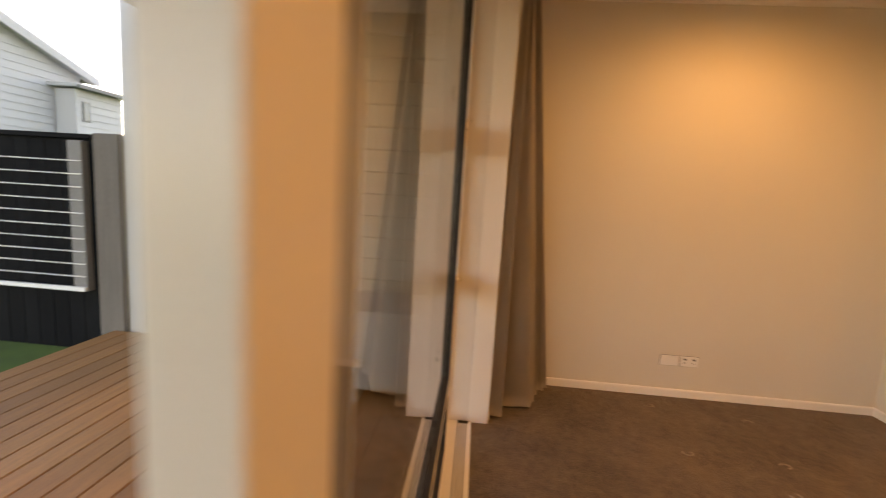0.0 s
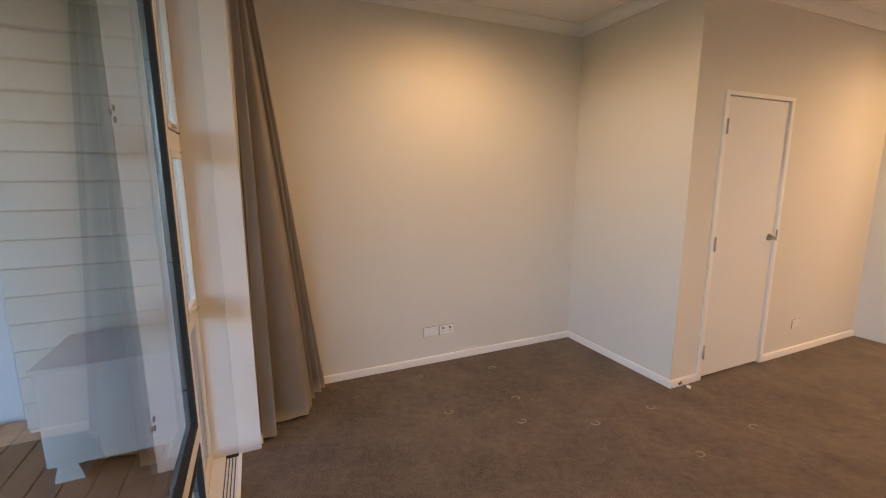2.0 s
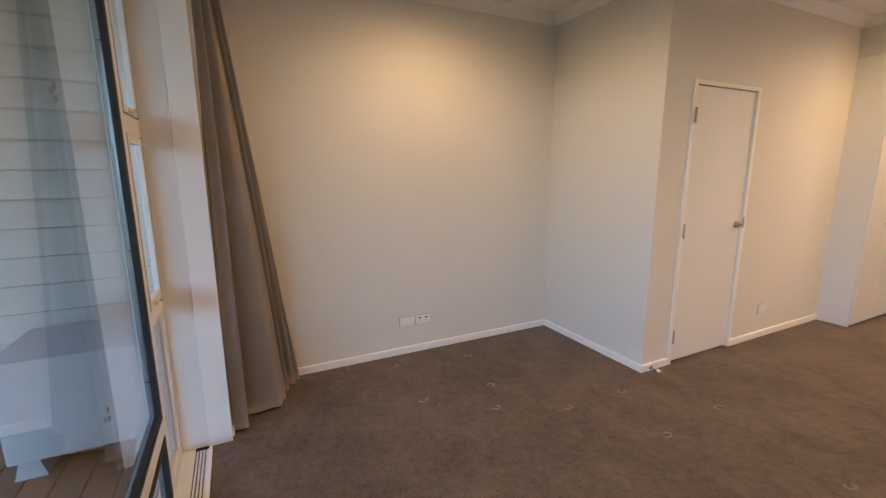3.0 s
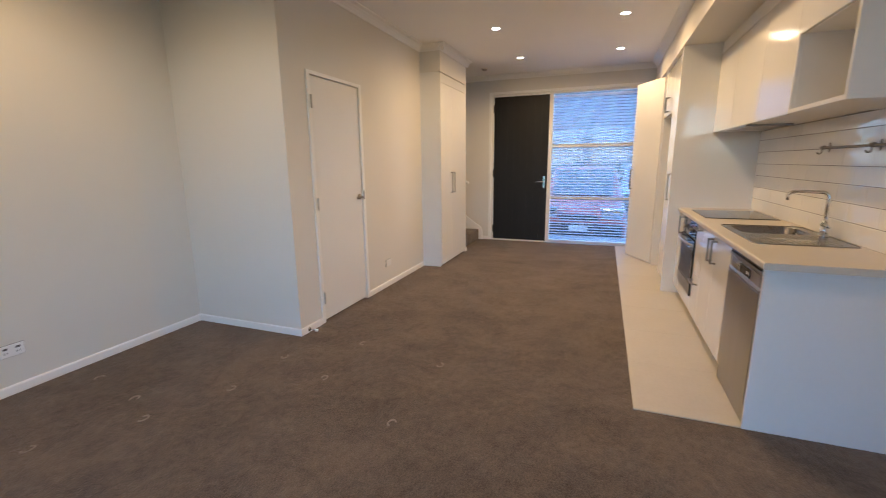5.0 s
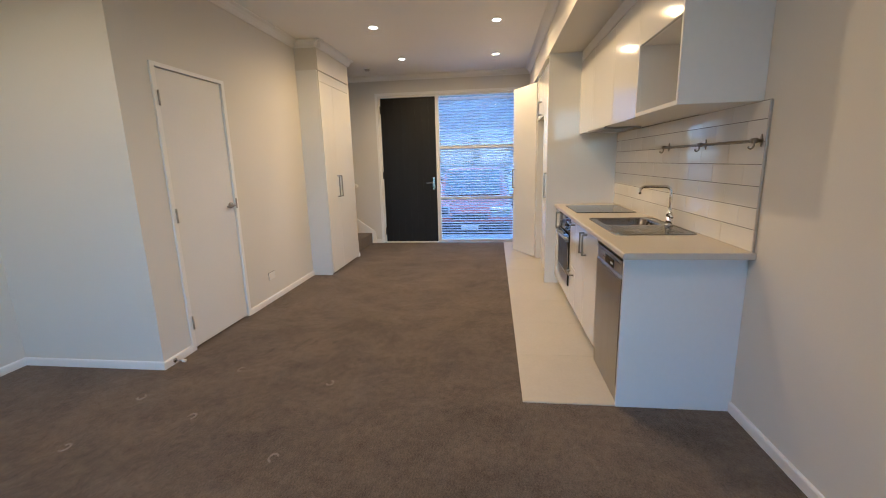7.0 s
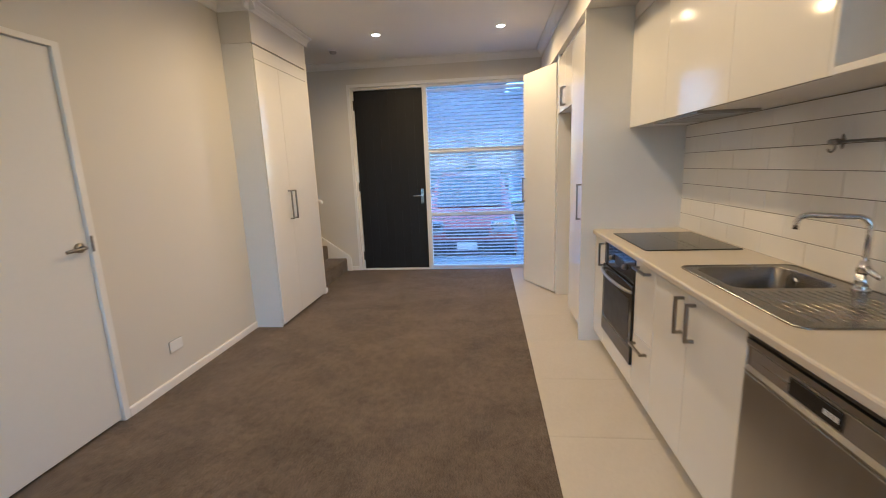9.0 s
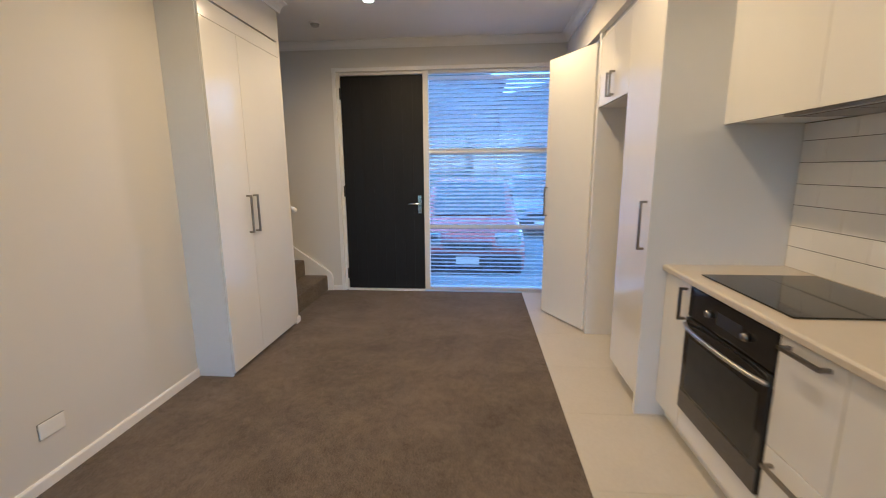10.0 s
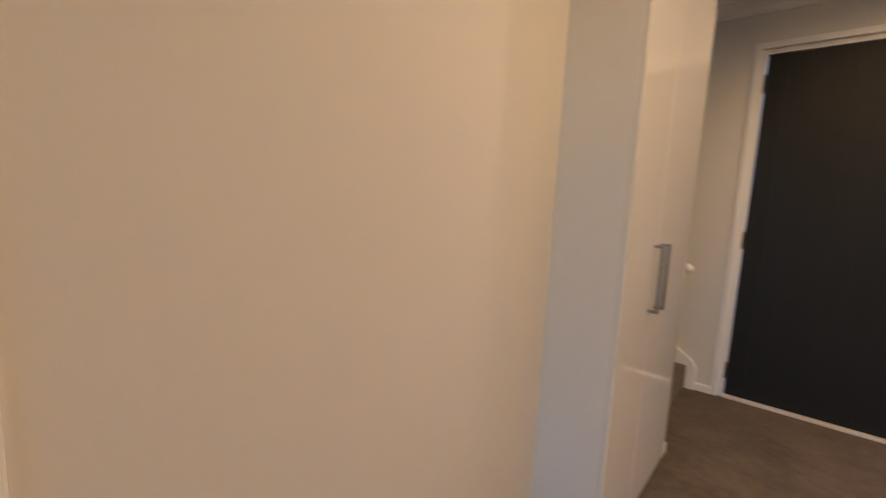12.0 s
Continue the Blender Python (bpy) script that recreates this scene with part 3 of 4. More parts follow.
grid = []
for j in range(NV + 1):
    v = j / NV
    spread = v ** 0.9
    row = []
    for i in range(NU + 1):
        u = i / NU
        x = (0.170 + 0.05 * u) * (1 - spread) + (0.175 + 0.385 * u ** 1.1) * spread
        y = (2.690 + 0.06 * u) * (1 - spread) + (2.69 + 0.525 * u ** 0.9) * spread
        amp = 0.018 + 0.070 * spread
        wave = fold(u) + 0.025 * math.sin(u * math.tau * 9 + 3 * v)
        x += amp * wave * 0.85 + 0.010 * math.sin(3.1 * v + 9 * u)
        y -= amp * wave * 0.45
        row.append(bm.verts.new((max(x, 0.150), y, 2.62 - 2.60 * v + 0.006 * math.sin(40 * u) * v)))
    grid.append(row)
for j in range(NV):
    for i in range(NU):
        bm.faces.new((grid[j][i], grid[j][i + 1], grid[j + 1][i + 1], grid[j + 1][i]))
bmesh.ops.solidify(bm, geom=bm.faces[:], thickness=0.003)
cur = part("curtain", bm, CURTAIN, None, "", True)
tagged(cur, "taupe floor-length fabric curtain gathered to one side", "curtain")
rail = thing("curtain_track", (0.21, 1.0, 2.66), "white ceiling-height curtain track over the glazing", "curtain track")
part("track", block(0.19, 0.215, SOUTH + 0.05, 3.2, 2.63, 2.655, 0.003), ALU, rail)
for y in (-0.6, 1.2, 3.0):
    part("bracket", block(WEST, 0.2, y - 0.012, y + 0.012, 2.648, 2.662), ALU, rail)


# ---- sockets, stop, detector, downlights ----
def socket(name, label, x, y, z, w, h, gangs):
    s = thing(name, (x, y, z), label, "socket")
    part("plate", block(x - w / 2, x + w / 2, y - 0.009, y - 0.0005, z - h / 2, z + h / 2, 0.003), PLATE, s)
    # grey rim paints the plate's thin shadow on the wall
    part("plate_shade", block(x - w / 2 - 0.0012, x + w / 2 + 0.0012, y - 0.004, y - 0.0005, z - h / 2 - 0.0012, z + h / 2 + 0.0012), TRACK, s, "thin grey rim painted as the shadow line round the plate")
    for gx in gangs:
        part("switch", block(x + gx - 0.011, x + gx + 0.011, y - 0.012, y - 0.009, z + 0.010, z + 0.022, 0.001), TRACK, s)
        for dx in (-0.007, 0.007):
            part("pin_hole", block(x + gx + dx - 0.0015, x + gx + dx + 0.0015, y - 0.0095, y - 0.0088, z - 0.016, z - 0.004), BLACK, s)


socket("power_socket", "white double power socket on the wall", 1.560, NORTH, 0.268, 0.122, 0.074, (-0.03, 0.03))
blank = thing("data_plate", (1.423, NORTH, 0.268), "plain white data outlet plate on the wall", "socket")
part("plate", block(1.362, 1.484, NORTH - 0.009, NORTH - 0.0005, 0.231, 0.305, 0.003), PLATE, blank)
# same painted shadow rim as on the sockets
part("plate_shade", block(1.3608, 1.4852, NORTH - 0.004, NORTH - 0.0006, 0.2298, 0.3062), TRACK, blank, "thin grey rim painted as the shadow line round the plate")
socket("blank_plate", "plain white wall plate beside the interior door", 4.312, DOORWALL, 0.262, 0.116, 0.074, ())

stop = thing("door_stop", (2.905, DOORWALL - 0.013, 0.028), "small chrome door stop on the baseboard", "door stop")
part("stem", rod((2.905, DOORWALL - 0.013, 0.028), (2.905, DOORWALL - 0.075, 0.028), 0.006), CHROME, stop, "", True)
part("flange", rod((2.905, DOORWALL - 0.013, 0.028), (2.905, DOORWALL - 0.018, 0.028), 0.016), CHROME, stop, "", True)
part("buffer", rod((2.905, DOORWALL - 0.075, 0.028), (2.905, DOORWALL - 0.095, 0.028), 0.011), TRIM, stop, "white rubber buffer", True)

det = thing("smoke_detector", (6.82, 1.80, CEILING), "small round white smoke detector on the ceiling", "smoke detector")
part("base", rod((6.82, 1.80, CEILING), (6.82, 1.80, CEILING - 0.016), 0.052, sides=32), TRIM, det)
part("cap", rod((6.82, 1.80, CEILING - 0.016), (6.82, 1.80, CEILING - 0.038), 0.043, sides=32, r2=0.030), STEEL, det, "", True)

first = None
for lx, ly in DOWNLIGHTS:
    if first is None:
        first = thing("ceiling_downlight", (lx, ly, CEILING), "round white recessed downlight, lit, at seen and added places", "downlight", "ceiling downlights")
        bm = bmesh.new()
        rim = [[bm.verts.new((lx + r * math.cos(k * math.tau / 32), ly + r * math.sin(k * math.tau / 32), CEILING + z)) for k in range(32)]
               for r, z in ((0.052, 0.0), (0.051, -0.005), (0.044, -0.007), (0.037, -0.003))]
        for a, b in zip(rim, rim[1:]):
            for k in range(32):
                bm.faces.new((a[k], a[(k + 1) % 32], b[(k + 1) % 32], b[k]))
        part("ring", bm, TRIM, first, "", True)
        bm = bmesh.new()
        bmesh.ops.create_circle(bm, cap_ends=True, segments=32, radius=0.037, matrix=Matrix.Translation((lx, ly, CEILING - 0.004)))
        part("diffuser", bm, LENS, first, "glowing frosted diffuser")
    else:
        # the added, unseen lamps get a copied fitting too
        copy_thing(first, Matrix.Translation((lx, ly, CEILING)))

# ---- hall cupboard ----
cup = thing("hall_cupboard", (CUPX, CUPY, 0), "tall white gloss two-door hall cupboard built into the wall", "cupboard")
part("side_panel", block(CUPX, CUPX + 0.018, CUPY + 0.001, DOORWALL + 0.0, 0.0, 2.410, 0.001), SATIN, cup)
part("carcass", block(CUPX + 0.018, STAIRX - 0.072, CUPY + 0.03, CUPY + 0.273, 0.02, 2.40), SATIN, cup)


def bar_handle(parent, p, q, out, r=0.006):
    """A square bow handle from p to q, standing out by the vector out."""
    p, q, out = Vector(p), Vector(q), Vector(out)
    d = (q - p).normalized() * r
    side = d.cross(out).normalized() * r
    bm = bmesh.new()
    for a, b, w in ((p + out, q + out, None), (p, p + out, d), (q, q + out, -d)):
        n = out.normalized() * r
        if w is None:
            c = [a - d * 0.0 + side - n, a - side - n, a - side + n, a + side + n]
            e = [b + side - n, b - side - n, b - side + n, b + side + n]
        else:
            c = [a + side, a - side, a - side + 2 * w, a + side + 2 * w]
            e = [b - n + side, b - n - side, b - n - side + 2 * w, b - n + side + 2 * w]
        r0, r1 = [bm.verts.new(v) for v in c], [bm.verts.new(v) for v in e]
        for k in range(4):
            bm.faces.new((r0[k], r0[(k + 1) % 4], r1[(k + 1) % 4], r1[k]))
        bm.faces.new(r0[::-1])
        bm.faces.new(r1)
    bmesh.ops.recalc_face_normals(bm, faces=bm.faces)
    return part("handle", bm, NICKEL, parent, "satin nickel bow handle")


MID = 5.68
for a, b, hx in ((CUPX + 0.001, MID - 0.0015, MID - 0.045), (MID + 0.0015, STAIRX - 0.073, MID + 0.045)):
    d = part("door", block(a, b, CUPY - 0.018, CUPY, 0.026, 2.288, 0.0015, seg=1), GLOSS, cup)
    bar_handle(d, (hx, CUPY - 0.018, 0.945), (hx, CUPY - 0.018, 1.215), (0, -0.032, 0))

part("filler", block(CUPX + 0.001, STAIRX - 0.073, CUPY - 0.017, CUPY, 2.291, 2.400, 0.0015, seg=1), GLOSS, cup)
# The gap's shade is a dark grey strip set between filler and bulkhead.
part("gap_shade", block(CUPX + 0.012, STAIRX - 0.09, CUPY - 0.006, CUPY + 0.02, 2.400, 2.412), TRACK, cup, "dark strip painted as the shade in the gap under the bulkhead")

# ---- stair ----
stair = tagged(thing("stair", (STAIRX, 2.01, 0), "carpeted closed stair rising beside the entrance", "stair"), kind="structure")
for i in range(10):
    y = 2.058 + 0.265 * i
    bm = block(STAIRX, FRONT - 0.022, y - 0.018, y + 0.272, 0.18 * i + 0.001, 0.18 * (i + 1), 0.014, seg=3)
    part("step", bm, CARPET, stair)
prof = [(1.985, 0.0), (1.985, 0.16), (2.01, 0.20), (2.01 + 2.6, 0.20 + 2.6 * 0.706), (4.61, 1.5), (2.10, 0.0)]
structure("stair_string", prism([(u, v) for u, v in prof], "x", FRONT - 0.022, FRONT), TRIM, "white painted stair string", "trim")
structure("string_cap", prism([(1.978, 0.0), (1.978, 0.165), (2.005, 0.215), (4.61, 0.215 + 2.6 * 0.706), (4.61, 0.13 + 2.6 * 0.706), (2.062, 0.157), (2.046, 0.13), (2.046, 0.0)], "x", FRONT - 0.030, FRONT - 0.002), TRIM, "white moulded cap of the stair string", "trim")
hr = thing("handrail", (STAIRX + 0.05, 2.1, 1.0), "white painted timber stair handrail on brackets", "handrail")
part("rail", tube([(STAIRX + 0.012, 1.935, 1.035), (STAIRX + 0.03, 1.93, 1.038), (STAIRX + 0.046, 1.945, 1.043), (STAIRX + 0.05, 2.0, 1.055), (STAIRX + 0.05, 2.10, 1.10), (STAIRX + 0.05, 4.4, 1.10 + 2.3 * 0.706)], 0.021), TRIM, hr, "", True)
for y in (2.2, 3.2, 4.2):
    part("bracket", rod((STAIRX, y, 1.10 + (y - 2.1) * 0.706 - 0.03), (STAIRX + 0.05, y, 1.10 + (y - 2.1) * 0.706 - 0.015), 0.007), NICKEL, hr)

# ---- kitchen ----
KX0, KX1, KY = 2.603, 5.02, -0.712
BT = 0.88
bench = thing("worktop", (2.56, KY, 0.85), "cream laminate kitchen worktop with sink and hob cut in", "worktop")
SX0, SX1, SY0, SY1 = 3.060, 3.838, -1.278, -0.788
HX0, HX1, HY0, HY1 = 4.188, 4.782, -1.268, -0.768
bx0, bx1, by0, by1, bz = 2.545, KX1, SOUTH + 0.001, -0.704, BT - 0.033
cx0, cx1, cy0, cy1 = 3.462, 3.800, -1.215, -0.838
bm = block(bx0, cx0, by0, by1, bz, BT, 0.0)
block(cx1, bx1, by0, by1, bz, BT, 0.0, bm)
block(cx0, cx1, by0, cy0, bz, BT, 0.0, bm)
block(cx0, cx1, cy1, by1, bz, BT, 0.0, bm)
bmesh.ops.remove_doubles(bm, verts=bm.verts, dist=1e-5)
part("top", bm, BENCH, bench)
part("front_edge", prism([(by1, bz), (by1, BT), (by1 + 0.006, BT), (by1 + 0.011, BT - 0.003), (by1 + 0.014, BT - 0.008), (by1 + 0.014, bz + 0.006), (by1 + 0.011, bz + 0.002), (by1 + 0.006, bz)], "x", bx0, bx1), BENCH, bench)
endp = thing("end_panel", (KX0, KY, 0), "white end panel of the kitchen bench beside the dishwasher", "panel")
part("panel", block(KX0 - 0.004, KX0 + 0.012, SOUTH + 0.001, KY, 0.0, bz, 0.001), SATIN, endp)

# dishwasher
dw = thing("dishwasher", (2.88, KY, 0), "brushed steel dishwasher with a black display, under the worktop", "dishwasher")
DX0, DX1 = 2.614, 3.150
part("cabinet", block(DX0 + 0.004, DX1 - 0.004, SOUTH + 0.05, KY - 0.03, 0.02, bz - 0.006), BLACK, dw)
part("door", block(DX0 + 0.003, DX1 - 0.003, KY - 0.03, KY + 0.004, 0.115, 0.712, 0.004), DOORSTEEL, dw, "brushed steel door")
ctrl = part("control_panel", prism([(KY - 0.03, 0.714), (KY + 0.004, 0.714), (KY + 0.0045, 0.722), (KY - 0.004, 0.735), (KY - 0.004, 0.795), (KY + 0.005, 0.806), (KY + 0.005, 0.822), (KY - 0.03, 0.822)], "x", DX0 + 0.003, DX1 - 0.003), DOORSTEEL, dw, "steel control panel with a sunken band")
part("band", block(DX0 + 0.025, DX1 - 0.02, KY - 0.004, KY - 0.0015, 0.736, 0.794, 0.001), STEEL, ctrl, "bright brushed control band")
part("display", block(2.785, 2.958, KY - 0.002, KY + 0.003, 0.742, 0.790, 0.002), BLACKGLASS, ctrl, "black display window")
part("top_strip", block(DX0 + 0.003, DX1 - 0.003, KY - 0.03, KY - 0.001, 0.826, bz - 0.003, 0.001), DARKSTEEL, dw, "dark trim strip under the worktop")
for i in range(4):
    part("button", rod((2.972 + 0.013 * i, KY - 0.002, 0.766), (2.972 + 0.013 * i, KY + 0.002, 0.766), 0.0042, sides=12), CHROME, ctrl)
for i in range(3):
    part("display_mark", block(2.795 + 0.016 * i, 2.803 + 0.016 * i, KY + 0.0029, KY + 0.0036, 0.758, 0.772), TRIM, ctrl)
part("toe_panel", block(DX0 + 0.003, DX1 - 0.003, KY - 0.05, KY - 0.006, 0.012, 0.108, 0.003), DOORSTEEL, dw)


def unit(name, label, x0, x1, fronts, group=""):
    """A base unit: carcass, kickboard, and fronts given as (x0, x1, z0, z1, handle) with a handle as (x, z, x, z)."""
    u = thing(name, ((x0 + x1) / 2, KY, 0), label, "cabinet", group)
    part("body", block(x0 + 0.001, x1 - 0.001, SOUTH + 0.003, KY - 0.022, 0.10, bz - (0.2 if name == "sink_cabinet" else 0.001)), SATIN, u)
    part("kickboard", block(x0, x1, KY - 0.075, KY - 0.059, 0.0, 0.10), SATIN, u)
    for a, b, z0, z1, h in fronts:
        d = part("door" if z1 - z0 > 0.45 else "drawer_front", block(a + 0.0015, b - 0.0015, KY - 0.020, KY, z0 + 0.0015, z1 - 0.0015, 0.0015, seg=1), GLOSS, u)
        if h:
            bar_handle(d, (h[0], KY, h[1]), (h[2], KY, h[3]), (0, 0.032, 0))
    return u


FT = bz - 0.006
unit("sink_cabinet", "white gloss sink cabinet with two doors", 3.15, 3.885, [(3.15, 3.535, 0.10, FT, (3.485, 0.655, 3.485, 0.815)), (3.535, 3.885, 0.10, FT, (3.585, 0.655, 3.585, 0.815))])
unit("drawer_cabinet", "white gloss cabinet of two deep drawers", 3.885, 4.152, [(3.885, 4.152, 0.44, FT, (3.94, 0.812, 4.11, 0.812)), (3.885, 4.152, 0.10, 0.44, (3.94, 0.385, 4.11, 0.385))])
unit("narrow_cabinet", "white gloss one-door cabinet beside the oven", 4.752, KX1, [(4.752, KX1, 0.10, FT, (4.785, 0.66, 4.785, 0.82))])
unit("oven_housing", "white gloss oven housing with a plain panel below", 4.152, 4.752, [(4.152, 4.752, 0.10, 0.222, None)])

oven = thing("oven", (4.45, KY, 0.275), "black glass built-in oven with round knobs", "oven")
OX0, OX1 = 4.156, 4.748
part("facia", block(OX0, OX1, KY - 0.022, KY + 0.004, 0.695, FT - 0.002, 0.003), BLACKGLASS, oven, "black glass control facia")
odoor = part("oven_door", block(OX0, OX1, KY - 0.022, KY + 0.012, 0.226, 0.690, 0.004), BLACKGLASS, oven, "black glass oven door")
part("window", block(OX0 + 0.045, OX1 - 0.045, KY + 0.0115, KY + 0.0128, 0.335, 0.60, 0.0), BLACK, odoor, "dark oven window")
part("lower_band", block(OX0 + 0.002, OX1 - 0.002, KY + 0.0115, KY + 0.0135, 0.229, 0.322, 0.001), DARKSTEEL, odoor, "dark grey metal band across the foot of the door")
part("handle", tube([(OX0 + 0.012, KY + 0.010, 0.652)] + [(OX0 + 0.012 + (OX1 - OX0 - 0.024) * k / 12, KY + 0.022 + 0.034 * math.sin(math.pi * k / 12) ** 0.6, 0.656 + 0.004 * math.sin(math.pi * k / 12)) for k in range(13)] + [(OX1 - 0.012, KY + 0.010, 0.652)], 0.0095), STEEL, odoor, "bowed steel bar handle", True)
for kx in (4.305, 4.560):
    part("knob", rod((kx, KY + 0.004, 0.765), (kx, KY + 0.026, 0.765), 0.017, sides=24, r2=0.014), NICKEL, oven, "satin steel control knob", True)
part("clock", block(4.345, 4.512, KY + 0.0035, KY + 0.0058, 0.738, 0.792, 0.001), BLACK, oven, "black clock display")

hob = thing("hob", (4.48, -1.02, BT), "flush black glass ceramic hob on the worktop", "hob")
part("glass", block(HX0, HX1, HY0, HY1, BT + 0.0005, BT + 0.007, 0.002), BLACKGLASS, hob)
# A dark reflection across the glass, drawn as a thin black strip.
part("reflection_line", block(HX0 + 0.02, HX1 - 0.02, (HY0 + HY1) / 2 - 0.0008, (HY0 + HY1) / 2 + 0.0008, BT + 0.0068, BT + 0.0073), BLACK, hob)

# sink
sink = thing("sink", (3.5, -1.05, BT), "stainless steel sink with one bowl and a ribbed drainer", "sink")


def rounded(bm, x0, x1, y0, y1, rad, z):
    """A loop of 28 vertices round a rectangle with round corners."""
    out = []
    for px, py, a0 in ((x1 - rad, y1 - rad, 0), (x0 + rad, y1 - rad, 90), (x0 + rad, y0 + rad, 180), (x1 - rad, y0 + rad, 270)):
        for k in range(7):
            a = radians(a0 + 15 * k)
            out.append(bm.verts.new((px + rad * math.cos(a), py + rad * math.sin(a), z)))
    return out


def skin(bm, loops):
    for p, q in zip(loops, loops[1:]):
        for k in range(28):
            bm.faces.new((p[k], p[(k + 1) % 28], q[(k + 1) % 28], q[k]))


bm = bmesh.new()
skin(bm, [rounded(bm, SX0 + i, SX1 - i, SY0 + i, SY1 - i, 0.045 - i, BT + z) for i, z in ((0, 0.0004), (0.0005, 0.004), (0.003, 0.0062), (0.008, 0.0062), (0.012, 0.0035))]
     + [rounded(bm, cx0, cx1, cy0, cy1, 0.06, BT + 0.003)])
bmesh.ops.recalc_face_normals(bm, faces=bm.faces)
part("flange", bm, SINKSTEEL, sink, "pressed steel top with a raised rounded rim")
bm = bmesh.new()
loops = [rounded(bm, cx0 + i, cx1 - i, cy0 + i, cy1 - i, 0.06, BT + z) for i, z in ((0, 0.003), (0.004, -0.004), (0.010, -0.12), (0.022, -0.155), (0.045, -0.168))]
skin(bm, loops)
bm.faces.new(loops[-1])
bmesh.ops.recalc_face_normals(bm, faces=bm.faces)
part("bowl", bm, SINKSTEEL, sink, "", True)
for i in range(12):
    y = -1.195 + 0.031 * i
    part("drainer_rib", rod((3.115, y - 0.012, BT + 0.0022), (3.425, y + 0.012, BT + 0.0014), 0.0034, sides=8), SINKSTEEL, sink, "", True)
part("waste", rod((3.63, -1.02, BT - 0.168), (3.63, -1.02, BT - 0.160), 0.04, sides=28), CHROME, sink, "chrome waste", True)
part("overflow", rod((3.70, cy0 + 0.006, BT - 0.04), (3.70, cy0 + 0.012, BT - 0.04), 0.016, sides=20), CHROME, sink, "round chrome overflow", True)

tap = thing("mixer_tap", (3.428, -1.240, BT), "chrome mixer tap with a square swan neck", "tap")
TX, TY = 3.428, -1.240
part("base", rod((TX, TY, BT + 0.003), (TX, TY, BT + 0.012), 0.027, sides=28), CHROME, tap, "", True)
part("body", rod((TX, TY, BT + 0.010), (TX, TY, BT + 0.066), 0.0215, sides=28), CHROME, tap, "", True)
part("seal_ring", rod((TX, TY, BT + 0.066), (TX, TY, BT + 0.071), 0.0205, sides=28), BLACK, tap, "black gap between body and cap")
part("cap", rod((TX, TY, BT + 0.071), (TX, TY, BT + 0.112), 0.0235, sides=28, r2=0.013), CHROME, tap, "", True)
spout = [(TX, TY, BT + 0.10), (TX, TY, BT + 0.232)]
for k in range(1, 7):
    a = radians(15 * k)
    spout.append((TX + 0.020 * (1 - math.cos(a)), TY + 0.029 * (1 - math.cos(a)), BT + 0.232 + 0.035 * math.sin(a)))
for k in range(0, 6):
    a = radians(18 * k)
    spout.append((TX + 0.094 + 0.020 * math.sin(a), TY + 0.135 + 0.029 * math.sin(a), BT + 0.232 + 0.035 * math.cos(a)))
spout.append((TX + 0.115, TY + 0.165, BT + 0.212))
part("spout", tube(spout, 0.0105, sides=16), CHROME, tap, "", True)
part("lever", rod((TX - 0.010, TY + 0.004, BT + 0.086), (TX - 0.078, TY + 0.012, BT + 0.070), 0.014, sides=18, r2=0.0095), CHROME, tap, "blunt chrome lever", True)

# wall units
UX0, UX1, UY, UZ0, UZ1 = 2.632, KX1 + 0.045, -0.918, 1.592, 2.285
niche = thing("open_wall_unit", (2.95, UY, UZ0), "white wall unit with an open niche below a flap", "cabinet")
NX = 3.255
for nm, a in (("side", (UX0, UX0 + 0.018, SOUTH + 0.001, UY, UZ0, 2.383)), ("side", (NX - 0.018, NX, SOUTH + 0.001, UY - 0.02, UZ0, UZ1)),
              ("bottom", (UX0 + 0.018, NX - 0.018, SOUTH + 0.001, UY, UZ0, UZ0 + 0.022)), ("shelf", (UX0 + 0.018, NX - 0.018, SOUTH + 0.001, UY - 0.02, 2.0, 2.018)),
              ("back", (UX0 + 0.018, NX - 0.018, SOUTH + 0.001, SOUTH + 0.012, UZ0 + 0.022, 2.0)), ("top", (UX0 + 0.018, NX - 0.018, SOUTH + 0.001, UY - 0.022, UZ1 - 0.02, UZ1))):
    part(nm, block(*a, 0.001, seg=1), SATIN, niche)
part("flap", block(UX0 + 0.019, NX - 0.0015, UY - 0.019, UY, 2.0, UZ1 - 0.002, 0.0015, seg=1), GLOSS, niche)
part("facing", block(NX - 0.017, NX - 0.0005, UY - 0.02, UY, UZ0, 1.999, 0.001, seg=1), SATIN, niche)
for a, b in ((NX, 3.785), (3.785, 4.43), (4.43, KX1)):
    w = thing("wall_cabinet", ((a + b) / 2, UY, UZ0), "handleless white gloss wall cabinet", "cabinet", "wall cabinets")
    part("body", block(a + 0.001, b - 0.001, SOUTH + 0.001, UY - 0.021, UZ0 + 0.004, UZ1), SATIN, w)
    part("door", block(a + 0.0012, b - 0.0012, UY - 0.019, UY, UZ0, UZ1 - 0.002, 0.0015, seg=1), GLOSS, w)
structure("filler_panel", block(UX0 + 0.018, KX1, UY - 0.03, UY - 0.004, UZ1 + 0.006, 2.384), SATIN, "white filler panel above the wall units", "panel")
hood = thing("range_hood", (4.64, -1.08, UZ0), "slim steel range hood under the wall cabinet", "range hood")
part("plate", block(4.10, 4.62, -1.212, -0.950, UZ0 - 0.008, UZ0 + 0.003, 0.003), STEEL, hood)
for i in range(2):
    part("filter", block(4.118 + 0.245 * i, 4.355 + 0.245 * i, -1.19, -0.985, UZ0 - 0.011, UZ0 - 0.007, 0.001), NICKEL, hood, "grey mesh grease filter")

